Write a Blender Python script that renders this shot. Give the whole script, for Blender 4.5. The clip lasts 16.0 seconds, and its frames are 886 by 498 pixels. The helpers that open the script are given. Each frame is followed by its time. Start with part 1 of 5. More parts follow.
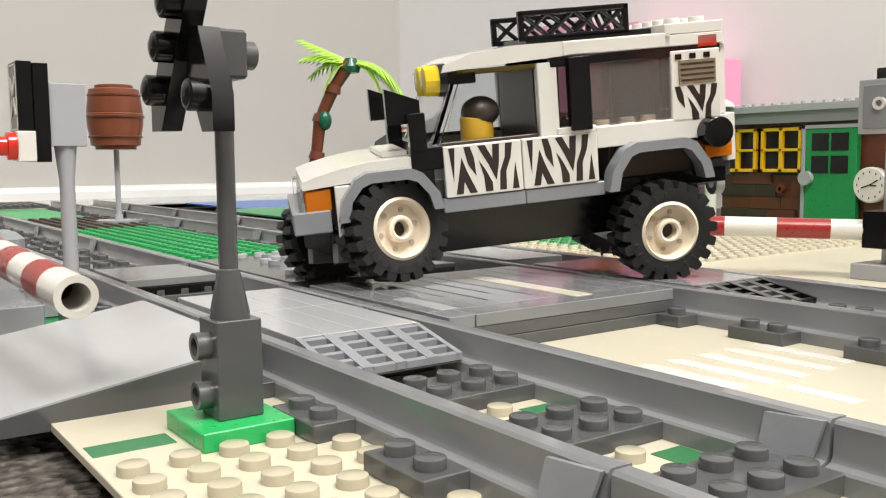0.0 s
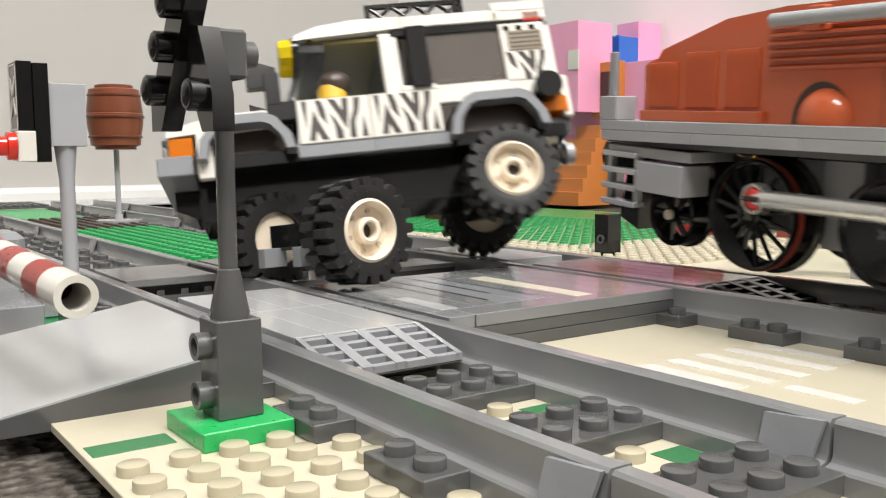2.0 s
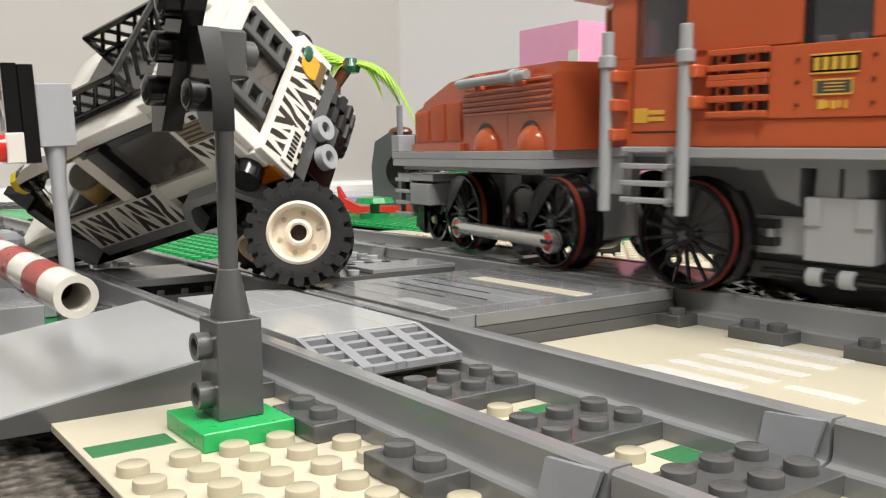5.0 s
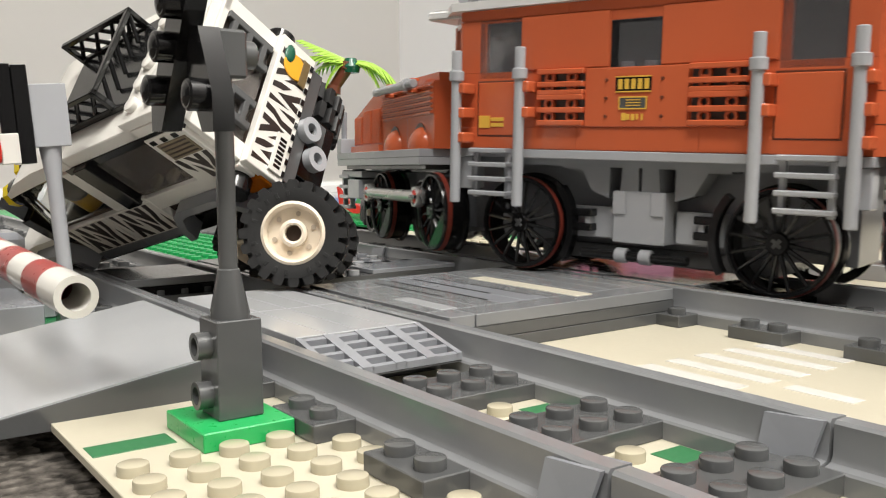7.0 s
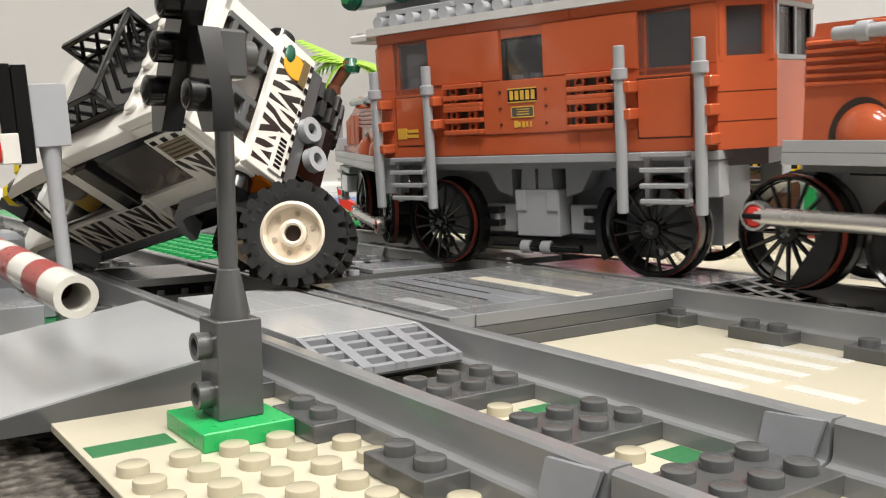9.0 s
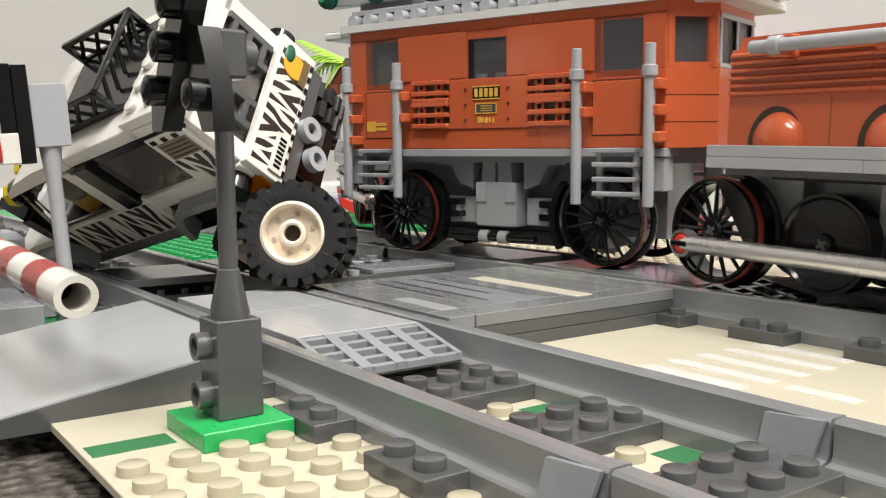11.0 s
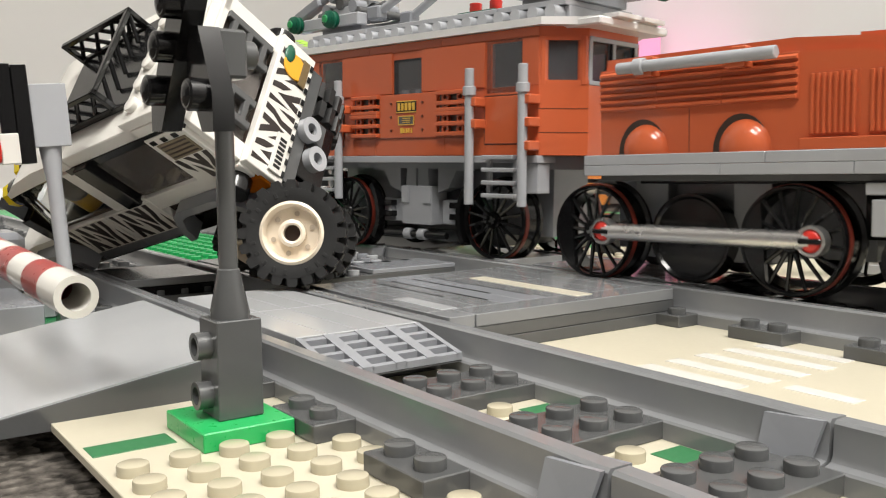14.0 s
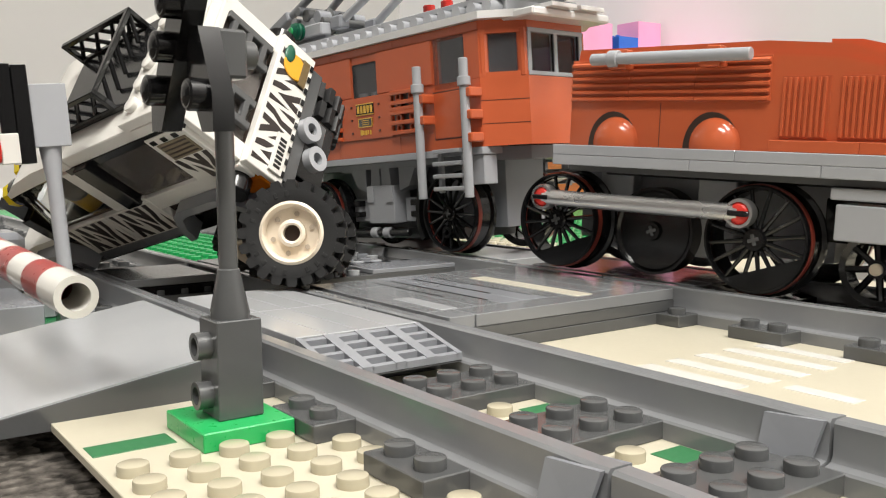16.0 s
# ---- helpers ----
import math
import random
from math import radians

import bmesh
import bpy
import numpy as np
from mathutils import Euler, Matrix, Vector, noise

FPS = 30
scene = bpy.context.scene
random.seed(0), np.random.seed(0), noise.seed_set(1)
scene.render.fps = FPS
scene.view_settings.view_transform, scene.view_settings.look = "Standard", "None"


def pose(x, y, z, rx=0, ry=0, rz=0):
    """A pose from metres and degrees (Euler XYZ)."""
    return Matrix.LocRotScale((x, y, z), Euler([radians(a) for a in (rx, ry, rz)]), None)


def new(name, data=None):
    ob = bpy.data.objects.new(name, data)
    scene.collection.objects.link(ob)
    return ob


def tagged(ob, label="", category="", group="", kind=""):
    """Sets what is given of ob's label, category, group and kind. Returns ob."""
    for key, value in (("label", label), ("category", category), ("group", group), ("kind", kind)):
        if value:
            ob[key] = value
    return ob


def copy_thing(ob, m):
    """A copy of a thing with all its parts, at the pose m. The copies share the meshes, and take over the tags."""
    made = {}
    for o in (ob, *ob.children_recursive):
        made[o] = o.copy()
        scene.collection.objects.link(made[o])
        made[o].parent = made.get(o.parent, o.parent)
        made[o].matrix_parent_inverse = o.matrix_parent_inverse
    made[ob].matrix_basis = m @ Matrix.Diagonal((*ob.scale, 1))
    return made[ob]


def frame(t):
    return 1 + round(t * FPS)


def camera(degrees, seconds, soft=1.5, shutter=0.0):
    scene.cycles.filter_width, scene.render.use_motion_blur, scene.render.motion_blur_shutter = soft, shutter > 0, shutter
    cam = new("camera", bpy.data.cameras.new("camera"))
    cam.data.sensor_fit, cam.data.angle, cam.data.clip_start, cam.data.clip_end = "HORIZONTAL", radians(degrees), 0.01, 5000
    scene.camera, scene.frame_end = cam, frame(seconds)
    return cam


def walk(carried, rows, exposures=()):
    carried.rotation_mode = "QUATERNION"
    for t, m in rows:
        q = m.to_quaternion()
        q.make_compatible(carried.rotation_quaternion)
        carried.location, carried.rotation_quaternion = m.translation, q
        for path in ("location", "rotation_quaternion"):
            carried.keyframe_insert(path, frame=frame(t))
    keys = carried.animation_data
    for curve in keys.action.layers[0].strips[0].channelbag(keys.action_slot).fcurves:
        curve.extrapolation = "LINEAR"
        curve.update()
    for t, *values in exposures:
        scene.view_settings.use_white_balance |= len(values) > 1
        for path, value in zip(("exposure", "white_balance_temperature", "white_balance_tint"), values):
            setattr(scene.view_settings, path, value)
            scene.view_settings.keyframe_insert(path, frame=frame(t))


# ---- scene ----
cam = camera(52.236, 16.0, soft=1.15, shutter=1.0)
STAND = pose(0.14619, -0.06593, 0.04626, 84.426, 0.476, 54.618)
walk(cam, [(0.0, STAND), (16.0, STAND)])

# ---- room light: two ceiling panels, no daylight ----
world = bpy.data.worlds.new("room_world")
scene.world = world
world.use_nodes = True
world.node_tree.nodes["Background"].inputs[0].default_value = (0.9, 0.92, 1.0, 1)
world.node_tree.nodes["Background"].inputs[1].default_value = 0.0
scene.view_settings.exposure = -0.1


def ceiling_lamp(name, at, sx, sy, watts, colour):
    d = bpy.data.lights.new(name, "AREA")
    d.shape, d.size, d.size_y, d.energy, d.color = "RECTANGLE", sx, sy, watts, colour
    o = new(name, d)
    o.location = at
    return o


ceiling_lamp("ceiling_light_front", (1.2, -0.95, 2.36), 1.2, 0.6, 72, (1.0, 0.97, 0.92))
ceiling_lamp("ceiling_light_side", (1.05, 0.28, 2.36), 1.2, 0.6, 78, (1.0, 0.97, 0.92))


# ---- materials ----
def nodes_of(name):
    m = bpy.data.materials.new(name)
    m.use_nodes = True
    n, l = m.node_tree.nodes, m.node_tree.links
    return m, n, l, n["Principled BSDF"]


def plastic(name, rgb, rough=0.17, wear=0.045, bump=0.006, scale=45.0, spec=0.55):
    """Moulded plastic: faint mottling, fine scratches in the gloss, a trace of moulding relief."""
    m, n, l, p = nodes_of(name)
    tc = n.new("ShaderNodeTexCoord")
    big = n.new("ShaderNodeTexNoise")
    big.inputs["Scale"].default_value, big.inputs["Detail"].default_value = scale, 4
    fine = n.new("ShaderNodeTexNoise")
    fine.inputs["Scale"].default_value, fine.inputs["Detail"].default_value = scale * 14, 5
    l.new(tc.outputs["Object"], big.inputs["Vector"])
    l.new(tc.outputs["Object"], fine.inputs["Vector"])
    info = n.new("ShaderNodeObjectInfo")
    mix = n.new("ShaderNodeMixRGB")
    mix.inputs[1].default_value = (*[c * (1 - wear * 1.6) for c in rgb], 1)
    mix.inputs[2].default_value = (*[min(1, c * (1 + wear)) for c in rgb], 1)
    add = n.new("ShaderNodeMath")
    add.operation = "MULTIPLY_ADD"
    add.inputs[1].default_value = 0.35
    l.new(info.outputs["Random"], add.inputs[0])
    l.new(big.outputs["Fac"], add.inputs[2])
    l.new(add.outputs[0], mix.inputs[0])
    l.new(mix.outputs[0], p.inputs["Base Color"])
    rr = n.new("ShaderNodeMapRange")
    rr.inputs[3].default_value, rr.inputs[4].default_value = rough * 0.85, rough * 1.2
    l.new(fine.outputs["Fac"], rr.inputs[0])
    l.new(rr.outputs[0], p.inputs["Roughness"])
    p.inputs["Specular IOR Level"].default_value = spec
    b = n.new("ShaderNodeBump")
    b.inputs["Strength"].default_value, b.inputs["Distance"].default_value = bump, 0.0004
    l.new(fine.outputs["Fac"], b.inputs["Height"])
    l.new(b.outputs[0], p.inputs["Normal"])
    return m


def clear(name, rgb, alpha_rough=0.04, ior=1.45, through_light=1.0):
    m, n, l, p = nodes_of(name)
    p.inputs["Base Color"].default_value = (*rgb, 1)
    p.inputs["Transmission Weight"].default_value = through_light
    p.inputs["Roughness"].default_value = alpha_rough
    p.inputs["IOR"].default_value = ior
    return m


def metal(name, rgb, rough):
    m = plastic(name, rgb, rough, 0.03, 0.0, 1.5)
    m.node_tree.nodes["Principled BSDF"].inputs["Metallic"].default_value = 0.9
    return m


def wall_paint(name, rgb):
    m = plastic(name, rgb, 0.6, 0.015, 0.25, 3.0, 0.3)
    return m


def zebra(name, vertical=1.0, turn=0.0):
    """Printed white panel with dark wavy animal stripes, as on the toy car."""
    m, n, l, p = nodes_of(name)
    tc = n.new("ShaderNodeTexCoord")
    mp = n.new("ShaderNodeMapping")
    mp.inputs["Rotation"].default_value = (0, turn, 0)
    mp.inputs["Scale"].default_value = (1, 1, vertical)
    w = n.new("ShaderNodeTexWave")
    w.wave_type, w.bands_direction = "BANDS", "X"
    w.inputs["Scale"].default_value = 44
    w.inputs["Distortion"].default_value = 4.2
    w.inputs["Detail"].default_value = 0.6
    w.inputs["Detail Scale"].default_value = 0.7
    r = n.new("ShaderNodeValToRGB")
    r.color_ramp.elements[0].position, r.color_ramp.elements[1].position = 0.40, 0.44
    r.color_ramp.elements[0].color, r.color_ramp.elements[1].color = (0.03, 0.022, 0.02, 1), (0.78, 0.77, 0.74, 1)
    l.new(tc.outputs["Object"], mp.inputs[0])
    l.new(mp.outputs[0], w.inputs["Vector"])
    l.new(w.outputs["Fac"], r.inputs[0])
    l.new(r.outputs[0], p.inputs["Base Color"])
    p.inputs["Roughness"].default_value = 0.28
    return m


TAN = plastic("tan_plastic", (0.44, 0.40, 0.295), 0.2)
TAN_FLAT = plastic("tan_printed", (0.535, 0.495, 0.385), 0.32)
ROOFP = plastic("light_roof_plastic", (0.70, 0.70, 0.69), 0.2)
DBG = plastic("dark_grey_plastic", (0.084, 0.086, 0.087), 0.15)
RAILG = plastic("rail_grey_plastic", (0.20, 0.206, 0.213), 0.13, 0.12)
LBG = plastic("light_grey_plastic", (0.37, 0.38, 0.40), 0.16)
PALE = plastic("pale_grey_plastic", (0.385, 0.395, 0.405), 0.15)
MIDG = plastic("mid_grey_plastic", (0.24, 0.25, 0.27), 0.16)
WHITE = plastic("white_plastic", (0.71, 0.69, 0.64), 0.15)
CREAM = plastic("cream_plastic", (0.80, 0.70, 0.56), 0.2)
BLACK = plastic("black_plastic", (0.007, 0.007, 0.0075), 0.14, 0.2, spec=0.45)
TYRE = plastic("rubber", (0.016, 0.016, 0.016), 0.5, 0.25, 0.12, spec=0.4)
RUST = plastic("orange_brown_plastic", (0.54, 0.115, 0.044), 0.15)
RUSTD = plastic("orange_brown_ribbed", (0.46, 0.098, 0.038), 0.2)
REDRIM = plastic("red_brown_rim", (0.20, 0.03, 0.018), 0.35)
GREEN = plastic("green_plastic", (0.012, 0.27, 0.075), 0.28)
GREENB = plastic("bright_green_plastic", (0.02, 0.38, 0.10), 0.28)
GREEND = plastic("printed_green", (0.035, 0.17, 0.065), 0.35)
DGREEN = plastic("dark_green_plastic", (0.006, 0.09, 0.05), 0.25)
LIME = plastic("lime_plastic", (0.36, 0.60, 0.07), 0.3)
BROWN = plastic("red_brown_plastic", (0.13, 0.034, 0.016), 0.3)
BARREL = plastic("barrel_brown", (0.20, 0.058, 0.028), 0.3)
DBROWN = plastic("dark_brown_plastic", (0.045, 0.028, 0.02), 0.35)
YELLOW = plastic("yellow_plastic", (0.85, 0.48, 0.015), 0.28)
SKINY = plastic("doll_yellow", (0.62, 0.36, 0.03), 0.3)
PINK = plastic("pink_plastic", (0.86, 0.38, 0.58), 0.3)
PINKD = plastic("dark_pink_plastic", (0.75, 0.18, 0.36), 0.3)
BLUE = plastic("blue_plastic", (0.02, 0.14, 0.55), 0.25)
ORANGE = plastic("orange_plastic", (0.60, 0.22, 0.05), 0.3)
BOOMRED = plastic("boom_red", (0.30, 0.025, 0.02), 0.28)
REDP = plastic("red_plastic", (0.62, 0.04, 0.03), 0.25)
GOLD = plastic("printed_gold", (0.75, 0.45, 0.06), 0.35)
CHROME = metal("silver_plastic", (0.62, 0.615, 0.61), 0.27)
SMOKE = clear("smoke_window", (0.36, 0.33, 0.31), 0.05, 1.3, 0.8)
CLEAR = clear("clear_window", (0.85, 0.87, 0.88), 0.03, 1.2)
DARKGLASS = clear("dark_cab_window", (0.16, 0.16, 0.17), 0.06, 1.45, 0.6)
TRED = clear("clear_red", (0.9, 0.05, 0.03), 0.06, 1.45, 0.45)
TORANGE = clear("clear_orange", (0.95, 0.25, 0.01), 0.06, 1.45, 0.45)
TYELLOW = clear("clear_yellow", (0.95, 0.75, 0.02), 0.06, 1.45, 0.45)
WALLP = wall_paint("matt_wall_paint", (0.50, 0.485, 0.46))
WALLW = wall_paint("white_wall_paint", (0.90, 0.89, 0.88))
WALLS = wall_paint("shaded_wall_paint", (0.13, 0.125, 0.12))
TRIMP = plastic("trim_gloss_paint", (0.80, 0.80, 0.78), 0.2, 0.02, 0.02, 8.0)


def carpet_mat():
    m, n, l, p = nodes_of("grey_carpet")
    tc = n.new("ShaderNodeTexCoord")
    a = n.new("ShaderNodeTexNoise")
    a.inputs["Scale"].default_value, a.inputs["Detail"].default_value = 380, 8
    v = n.new("ShaderNodeTexVoronoi")
    v.inputs["Scale"].default_value = 300
    r = n.new("ShaderNodeValToRGB")
    r.color_ramp.elements[0].color, r.color_ramp.elements[1].color = (0.028, 0.025, 0.022, 1), (0.19, 0.17, 0.15, 1)
    r.color_ramp.elements[0].position, r.color_ramp.elements[1].position = 0.3, 0.75
    l.new(tc.outputs["Object"], a.inputs["Vector"])
    l.new(tc.outputs["Object"], v.inputs["Vector"])
    l.new(a.outputs["Fac"], r.inputs[0])
    l.new(r.outputs[0], p.inputs["Base Color"])
    p.inputs["Roughness"].default_value = 0.95
    p.inputs["Specular IOR Level"].default_value = 0.1
    b = n.new("ShaderNodeBump")
    b.inputs["Strength"].default_value, b.inputs["Distance"].default_value = 1.0, 0.003
    l.new(v.outputs["Distance"], b.inputs["Height"])
    l.new(b.outputs[0], p.inputs["Normal"])
    return m


CARPET = carpet_mat()


# ---- mesh building, in millimetres ----
class Geo:
    def __init__(self):
        self.v, self.f = [], []

    def add(self, vs, fs):
        k = len(self.v)
        self.v += [tuple(q) for q in vs]
        self.f += [tuple(i + k for i in g) for g in fs]
        return self

    def box(self, x0, x1, y0, y1, z0, z1, c=0.22):
        """A block with chamfered edges."""
        c = min(c, (x1 - x0) * 0.3, (y1 - y0) * 0.3, (z1 - z0) * 0.3)
        lo, hi = (x0, y0, z0), (x1, y1, z1)
        vs, idx = [], {}
        for i in range(8):
            s = (i & 1, i >> 1 & 1, i >> 2 & 1)
            for a in range(3):
                q = [0, 0, 0]
                for k in range(3):
                    edge = hi[k] if s[k] else lo[k]
                    inn = edge - c if s[k] else edge + c
                    q[k] = edge if k == a else inn
                idx[i, a] = len(vs)
                vs.append(q)
        fs = []
        for a in range(3):
            b, d = (a + 1) % 3, (a + 2) % 3
            for s in (0, 1):
                ring = [(0, 0), (1, 0), (1, 1), (0, 1)]
                g = [idx[(s << a) | (p << b) | (q << d), a] for p, q in ring]
                fs.append(g if s else g[::-1])
        for a in range(3):
            b, d = (a + 1) % 3, (a + 2) % 3
            for p in (0, 1):
                for q in (0, 1):
                    i0, i1 = (p << b) | (q << d), (1 << a) | (p << b) | (q << d)
                    g = [idx[i0, b], idx[i1, b], idx[i1, d], idx[i0, d]]
                    fs.append(g if p ^ q else g[::-1])
        for i in range(8):
            g = [idx[i, 0], idx[i, 1], idx[i, 2]]
            odd = (i & 1) ^ (i >> 1 & 1) ^ (i >> 2 & 1)
            fs.append(g if odd else g[::-1])
        return self.add(vs, fs)

    def lathe(self, prof, at=(0, 0, 0), axis="z", n=20, a0=0.0):
        """Turn (radius, height) points about an axis through at."""
        vs, fs = [], []
        for r, h in prof:
            for k in range(n):
                a = a0 + 2 * math.pi * k / n
                u, w = r * math.cos(a), r * math.sin(a)
                q = {"z": (u, w, h), "x": (h, u, w), "y": (w, h, u)}[axis]
                vs.append((q[0] + at[0], q[1] + at[1], q[2] + at[2]))
        m = len(prof)
        for j in range(m - 1):
            for k in range(n):
                k2 = (k + 1) % n
                fs.append((j * n + k, j * n + k2, (j + 1) * n + k2, (j + 1) * n + k))
        if prof[0][0] > 1e-6:
            fs.append(tuple(range(n))[::-1])
        if prof[-1][0] > 1e-6:
            fs.append(tuple((m - 1) * n + k for k in range(n)))
        return self.add(vs, fs)

    def ring(self, prof, at=(0, 0, 0), axis="z", n=24):
        """Closed profile turned about an axis: a tyre or a hollow rim."""
        vs, fs = [], []
        m = len(prof)
        for r, h in prof:
            for k in range(n):
                a = 2 * math.pi * k / n
                u, w = r * math.cos(a), r * math.sin(a)
                q = {"z": (u, w, h), "x": (h, u, w), "y": (w, h, u)}[axis]
                vs.append((q[0] + at[0], q[1] + at[1], q[2] + at[2]))
        for j in range(m):
            j2 = (j + 1) % m
            for k in range(n):
                k2 = (k + 1) % n
                fs.append((j * n + k, j * n + k2, j2 * n + k2, j2 * n + k))
        return self.add(vs, fs)

    def rod(self, p, q, r, n=12, r2=None):
        """A round bar from p to q."""
        p, q = Vector(p), Vector(q)
        d = (q - p).normalized()
        u = d.orthogonal().normalized()
        w = d.cross(u)
        r2 = r if r2 is None else r2
        vs = []
        e = min(0.25, r * 0.25)
        L = (q - p).length
        for h, rr in ((0, r - e), (e, r), (L - e, r2), (L, r2 - e)):
            for k in range(n):
                a = 2 * math.pi * k / n
                vs.append(p + d * h + (u * math.cos(a) + w * math.sin(a)) * rr)
        fs = [tuple(range(n))[::-1], tuple(3 * n + k for k in range(n))]
        for j in range(3):
            for k in range(n):
                k2 = (k + 1) % n
                fs.append((j * n + k, j * n + k2, (j + 1) * n + k2, (j + 1) * n + k))
        return self.add(vs, fs)

    def stud(self, x, y, z, n=16, r=2.4, h=1.7):
        return self.lathe([(r, 0), (r, h - 0.3), (r - 0.08, h - 0.1), (r - 0.3, h)], (x, y, z), "z", n)

    def prism(self, poly, axis, a, b):
        """Push a polygon through from a to b along an axis; the polygon's two coordinates follow in x, y, z order."""
        n = len(poly)
        area = sum(poly[i][0] * poly[(i + 1) % n][1] - poly[(i + 1) % n][0] * poly[i][1] for i in range(n))
        if (area < 0) ^ (axis == "y"):
            poly = poly[::-1]
        vs = []
        for h in (a, b):
            for p, q in poly:
                vs.append({"x": (h, p, q), "y": (p, h, q), "z": (p, q, h)}[axis])
        fs = [tuple(range(n))[::-1], tuple(range(n, 2 * n))]
        for k in range(n):
            k2 = (k + 1) % n
            fs.append((k, k2, n + k2, n + k))
        return self.add(vs, fs)

    def ball(self, at, r, n=20, m=12, sx=1, sy=1, sz=1):
        vs, fs = [(at[0], at[1], at[2] - r * sz)], []
        for j in range(1, m):
            t = math.pi * j / m - math.pi / 2
            for k in range(n):
                a = 2 * math.pi * k / n
                vs.append((at[0] + r * sx * math.cos(t) * math.cos(a), at[1] + r * sy * math.cos(t) * math.sin(a), at[2] + r * sz * math.sin(t)))
        vs.append((at[0], at[1], at[2] + r * sz))
        top = len(vs) - 1
        for k in range(n):
            k2 = (k + 1) % n
            fs.append((0, 1 + k2, 1 + k))
            fs.append((top, top - n + k, top - n + k2))
            for j in range(m - 2):
                fs.append((1 + j * n + k, 1 + j * n + k2, 1 + (j + 1) * n + k2, 1 + (j + 1) * n + k))
        return self.add(vs, fs)

    def turned(self, m):
        self.v = [tuple(m @ Vector(q)) for q in self.v]
        return self

    def mesh(self, name, mat, sharp=32):
        me = bpy.data.meshes.new(name)
        me.from_pydata([(x * 0.001, y * 0.001, z * 0.001) for x, y, z in self.v], [], self.f)
        me.polygons.foreach_set("use_smooth", [True] * len(me.polygons))
        me.set_sharp_from_angle(angle=radians(sharp))
        me.materials.append(mat)
        bm = bmesh.new()
        bm.from_mesh(me)
        bmesh.ops.recalc_face_normals(bm, faces=bm.faces)
        bm.to_mesh(me)
        bm.free()
        me.set_sharp_from_angle(angle=radians(sharp))
        me.update()
        return me


def mm(x, y, z, rx=0, ry=0, rz=0):
    return pose(x * 0.001, y * 0.001, z * 0.001, rx, ry, rz)


def part(name, geo, mat, parent=None, label="", at=None):
    """One mesh object, under a thing or a part when parent is given; at: its own origin in millimetres."""
    ob = new(name, geo.mesh(name, mat))
    ob.parent = parent
    if mat in (CLEAR, SMOKE, DARKGLASS):
        ob.visible_shadow = False
    if at:
        ob.location = Vector(at) * 0.001
    return tagged(ob, label) if label else ob


def part_again(ob, parent, at):
    """Another piece on the same mesh."""
    o = new(ob.name.split(".")[0], ob.data)
    o.parent = parent
    o.location = Vector(at) * 0.001
    if "label" in ob:
        o["label"] = ob["label"]
    return o


def thing(name, label, category, group="", m=None):
    ob = new(name)
    ob.empty_display_size = 0.01
    if m:
        ob.matrix_world = m
    return tagged(ob, label, category, group)


U = 8.0

# ---- the room ----
def struct(name, geo, mat, label):
    ob = part(name, geo, mat, None, label)
    return tagged(ob, "", "", "", "structure")


struct("floor", Geo().box(-1100, 1900, -2000, 735, -60, -6, 0), CARPET, "dark grey looped carpet under the toy layout")
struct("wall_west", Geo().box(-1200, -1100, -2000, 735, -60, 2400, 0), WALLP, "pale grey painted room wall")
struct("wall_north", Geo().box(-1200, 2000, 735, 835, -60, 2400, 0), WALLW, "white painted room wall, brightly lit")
# unseen walls behind the camera, coloured dark to cut bounced light
struct("wall_east", Geo().box(1900, 2000, -2000, 735, -60, 2400, 0), WALLS, "unseen dark room wall, added to cut bounced light")
struct("wall_south", Geo().box(-1200, 2000, -2100, -2000, -60, 2400, 0), WALLS, "unseen dark room wall, added to cut bounced light")
struct("ceiling", Geo().box(-1200, 2000, -2100, 835, 2400, 2460, 0), WALLW, "white ceiling")
struct("baseboard_west", Geo().prism([(-1100, -6), (-1086, -6), (-1086, 10), (-1090, 15), (-1100, 17)], "y", -2000, 735), TRIMP, "white gloss skirting board along the wall")
struct("baseboard_north", Geo().prism([(735, -6), (721, -6), (721, 10), (725, 15), (735, 17)], "x", -1086, 1900), TRIMP, "white gloss skirting board along the wall")


# ---- base plates ----
def studs(geo, x0, x1, y0, y1, z=0.0, n=12, skip=None):
    for i in range(x0, x1):
        for j in range(y0, y1):
            if not skip or not skip(i, j):
                geo.stud((i + 0.5) * U, (j + 0.5) * U, z, n)
    return geo


def baseplate(name, x0, x1, y0, y1, mat, label, rng=(), n=12, top=0.0):
    p = struct(name, Geo().box(x0 * U, x1 * U, y0 * U, y1 * U, top - 1.6, top, 0.15), mat, label)
    if rng:
        g = Geo()
        for r in rng:
            studs(g, *r, top, n)
        tagged(part("studs", g, mat, p), "", "", "", "stuff")
    return p


near = baseplate("ground_near_plate", -20, 28, -4, 28, TAN_FLAT, "tan printed road base plate with round studs beside the track")
first = None
for r in ((1, 12, -4, 1), (12, 26, -4, 2), (2, 3, 2, 5), (6, 7, 2, 5), (10, 11, 2, 5)):
    for i in range(r[0], r[1]):
        for j in range(r[2], r[3]):
            q = ((i + 0.5) * U, (j + 0.5) * U, 0)
            first = part_again(first, near, q) if first else part("stud", Geo().stud(0, 0, 0, 20), TAN, near, "", q)
for q in ((-5.2, 1.0, -31, -17.5), (20, 30, 40.5, 47.6), (52, 62, 40.5, 47.6), (85, 94, 40, 47.6)):
    part("printed_stripe", Geo().box(q[0], q[1], q[2], q[3], -0.1, 0.12, 0.02), GREEND, near, "dark green printed strip")
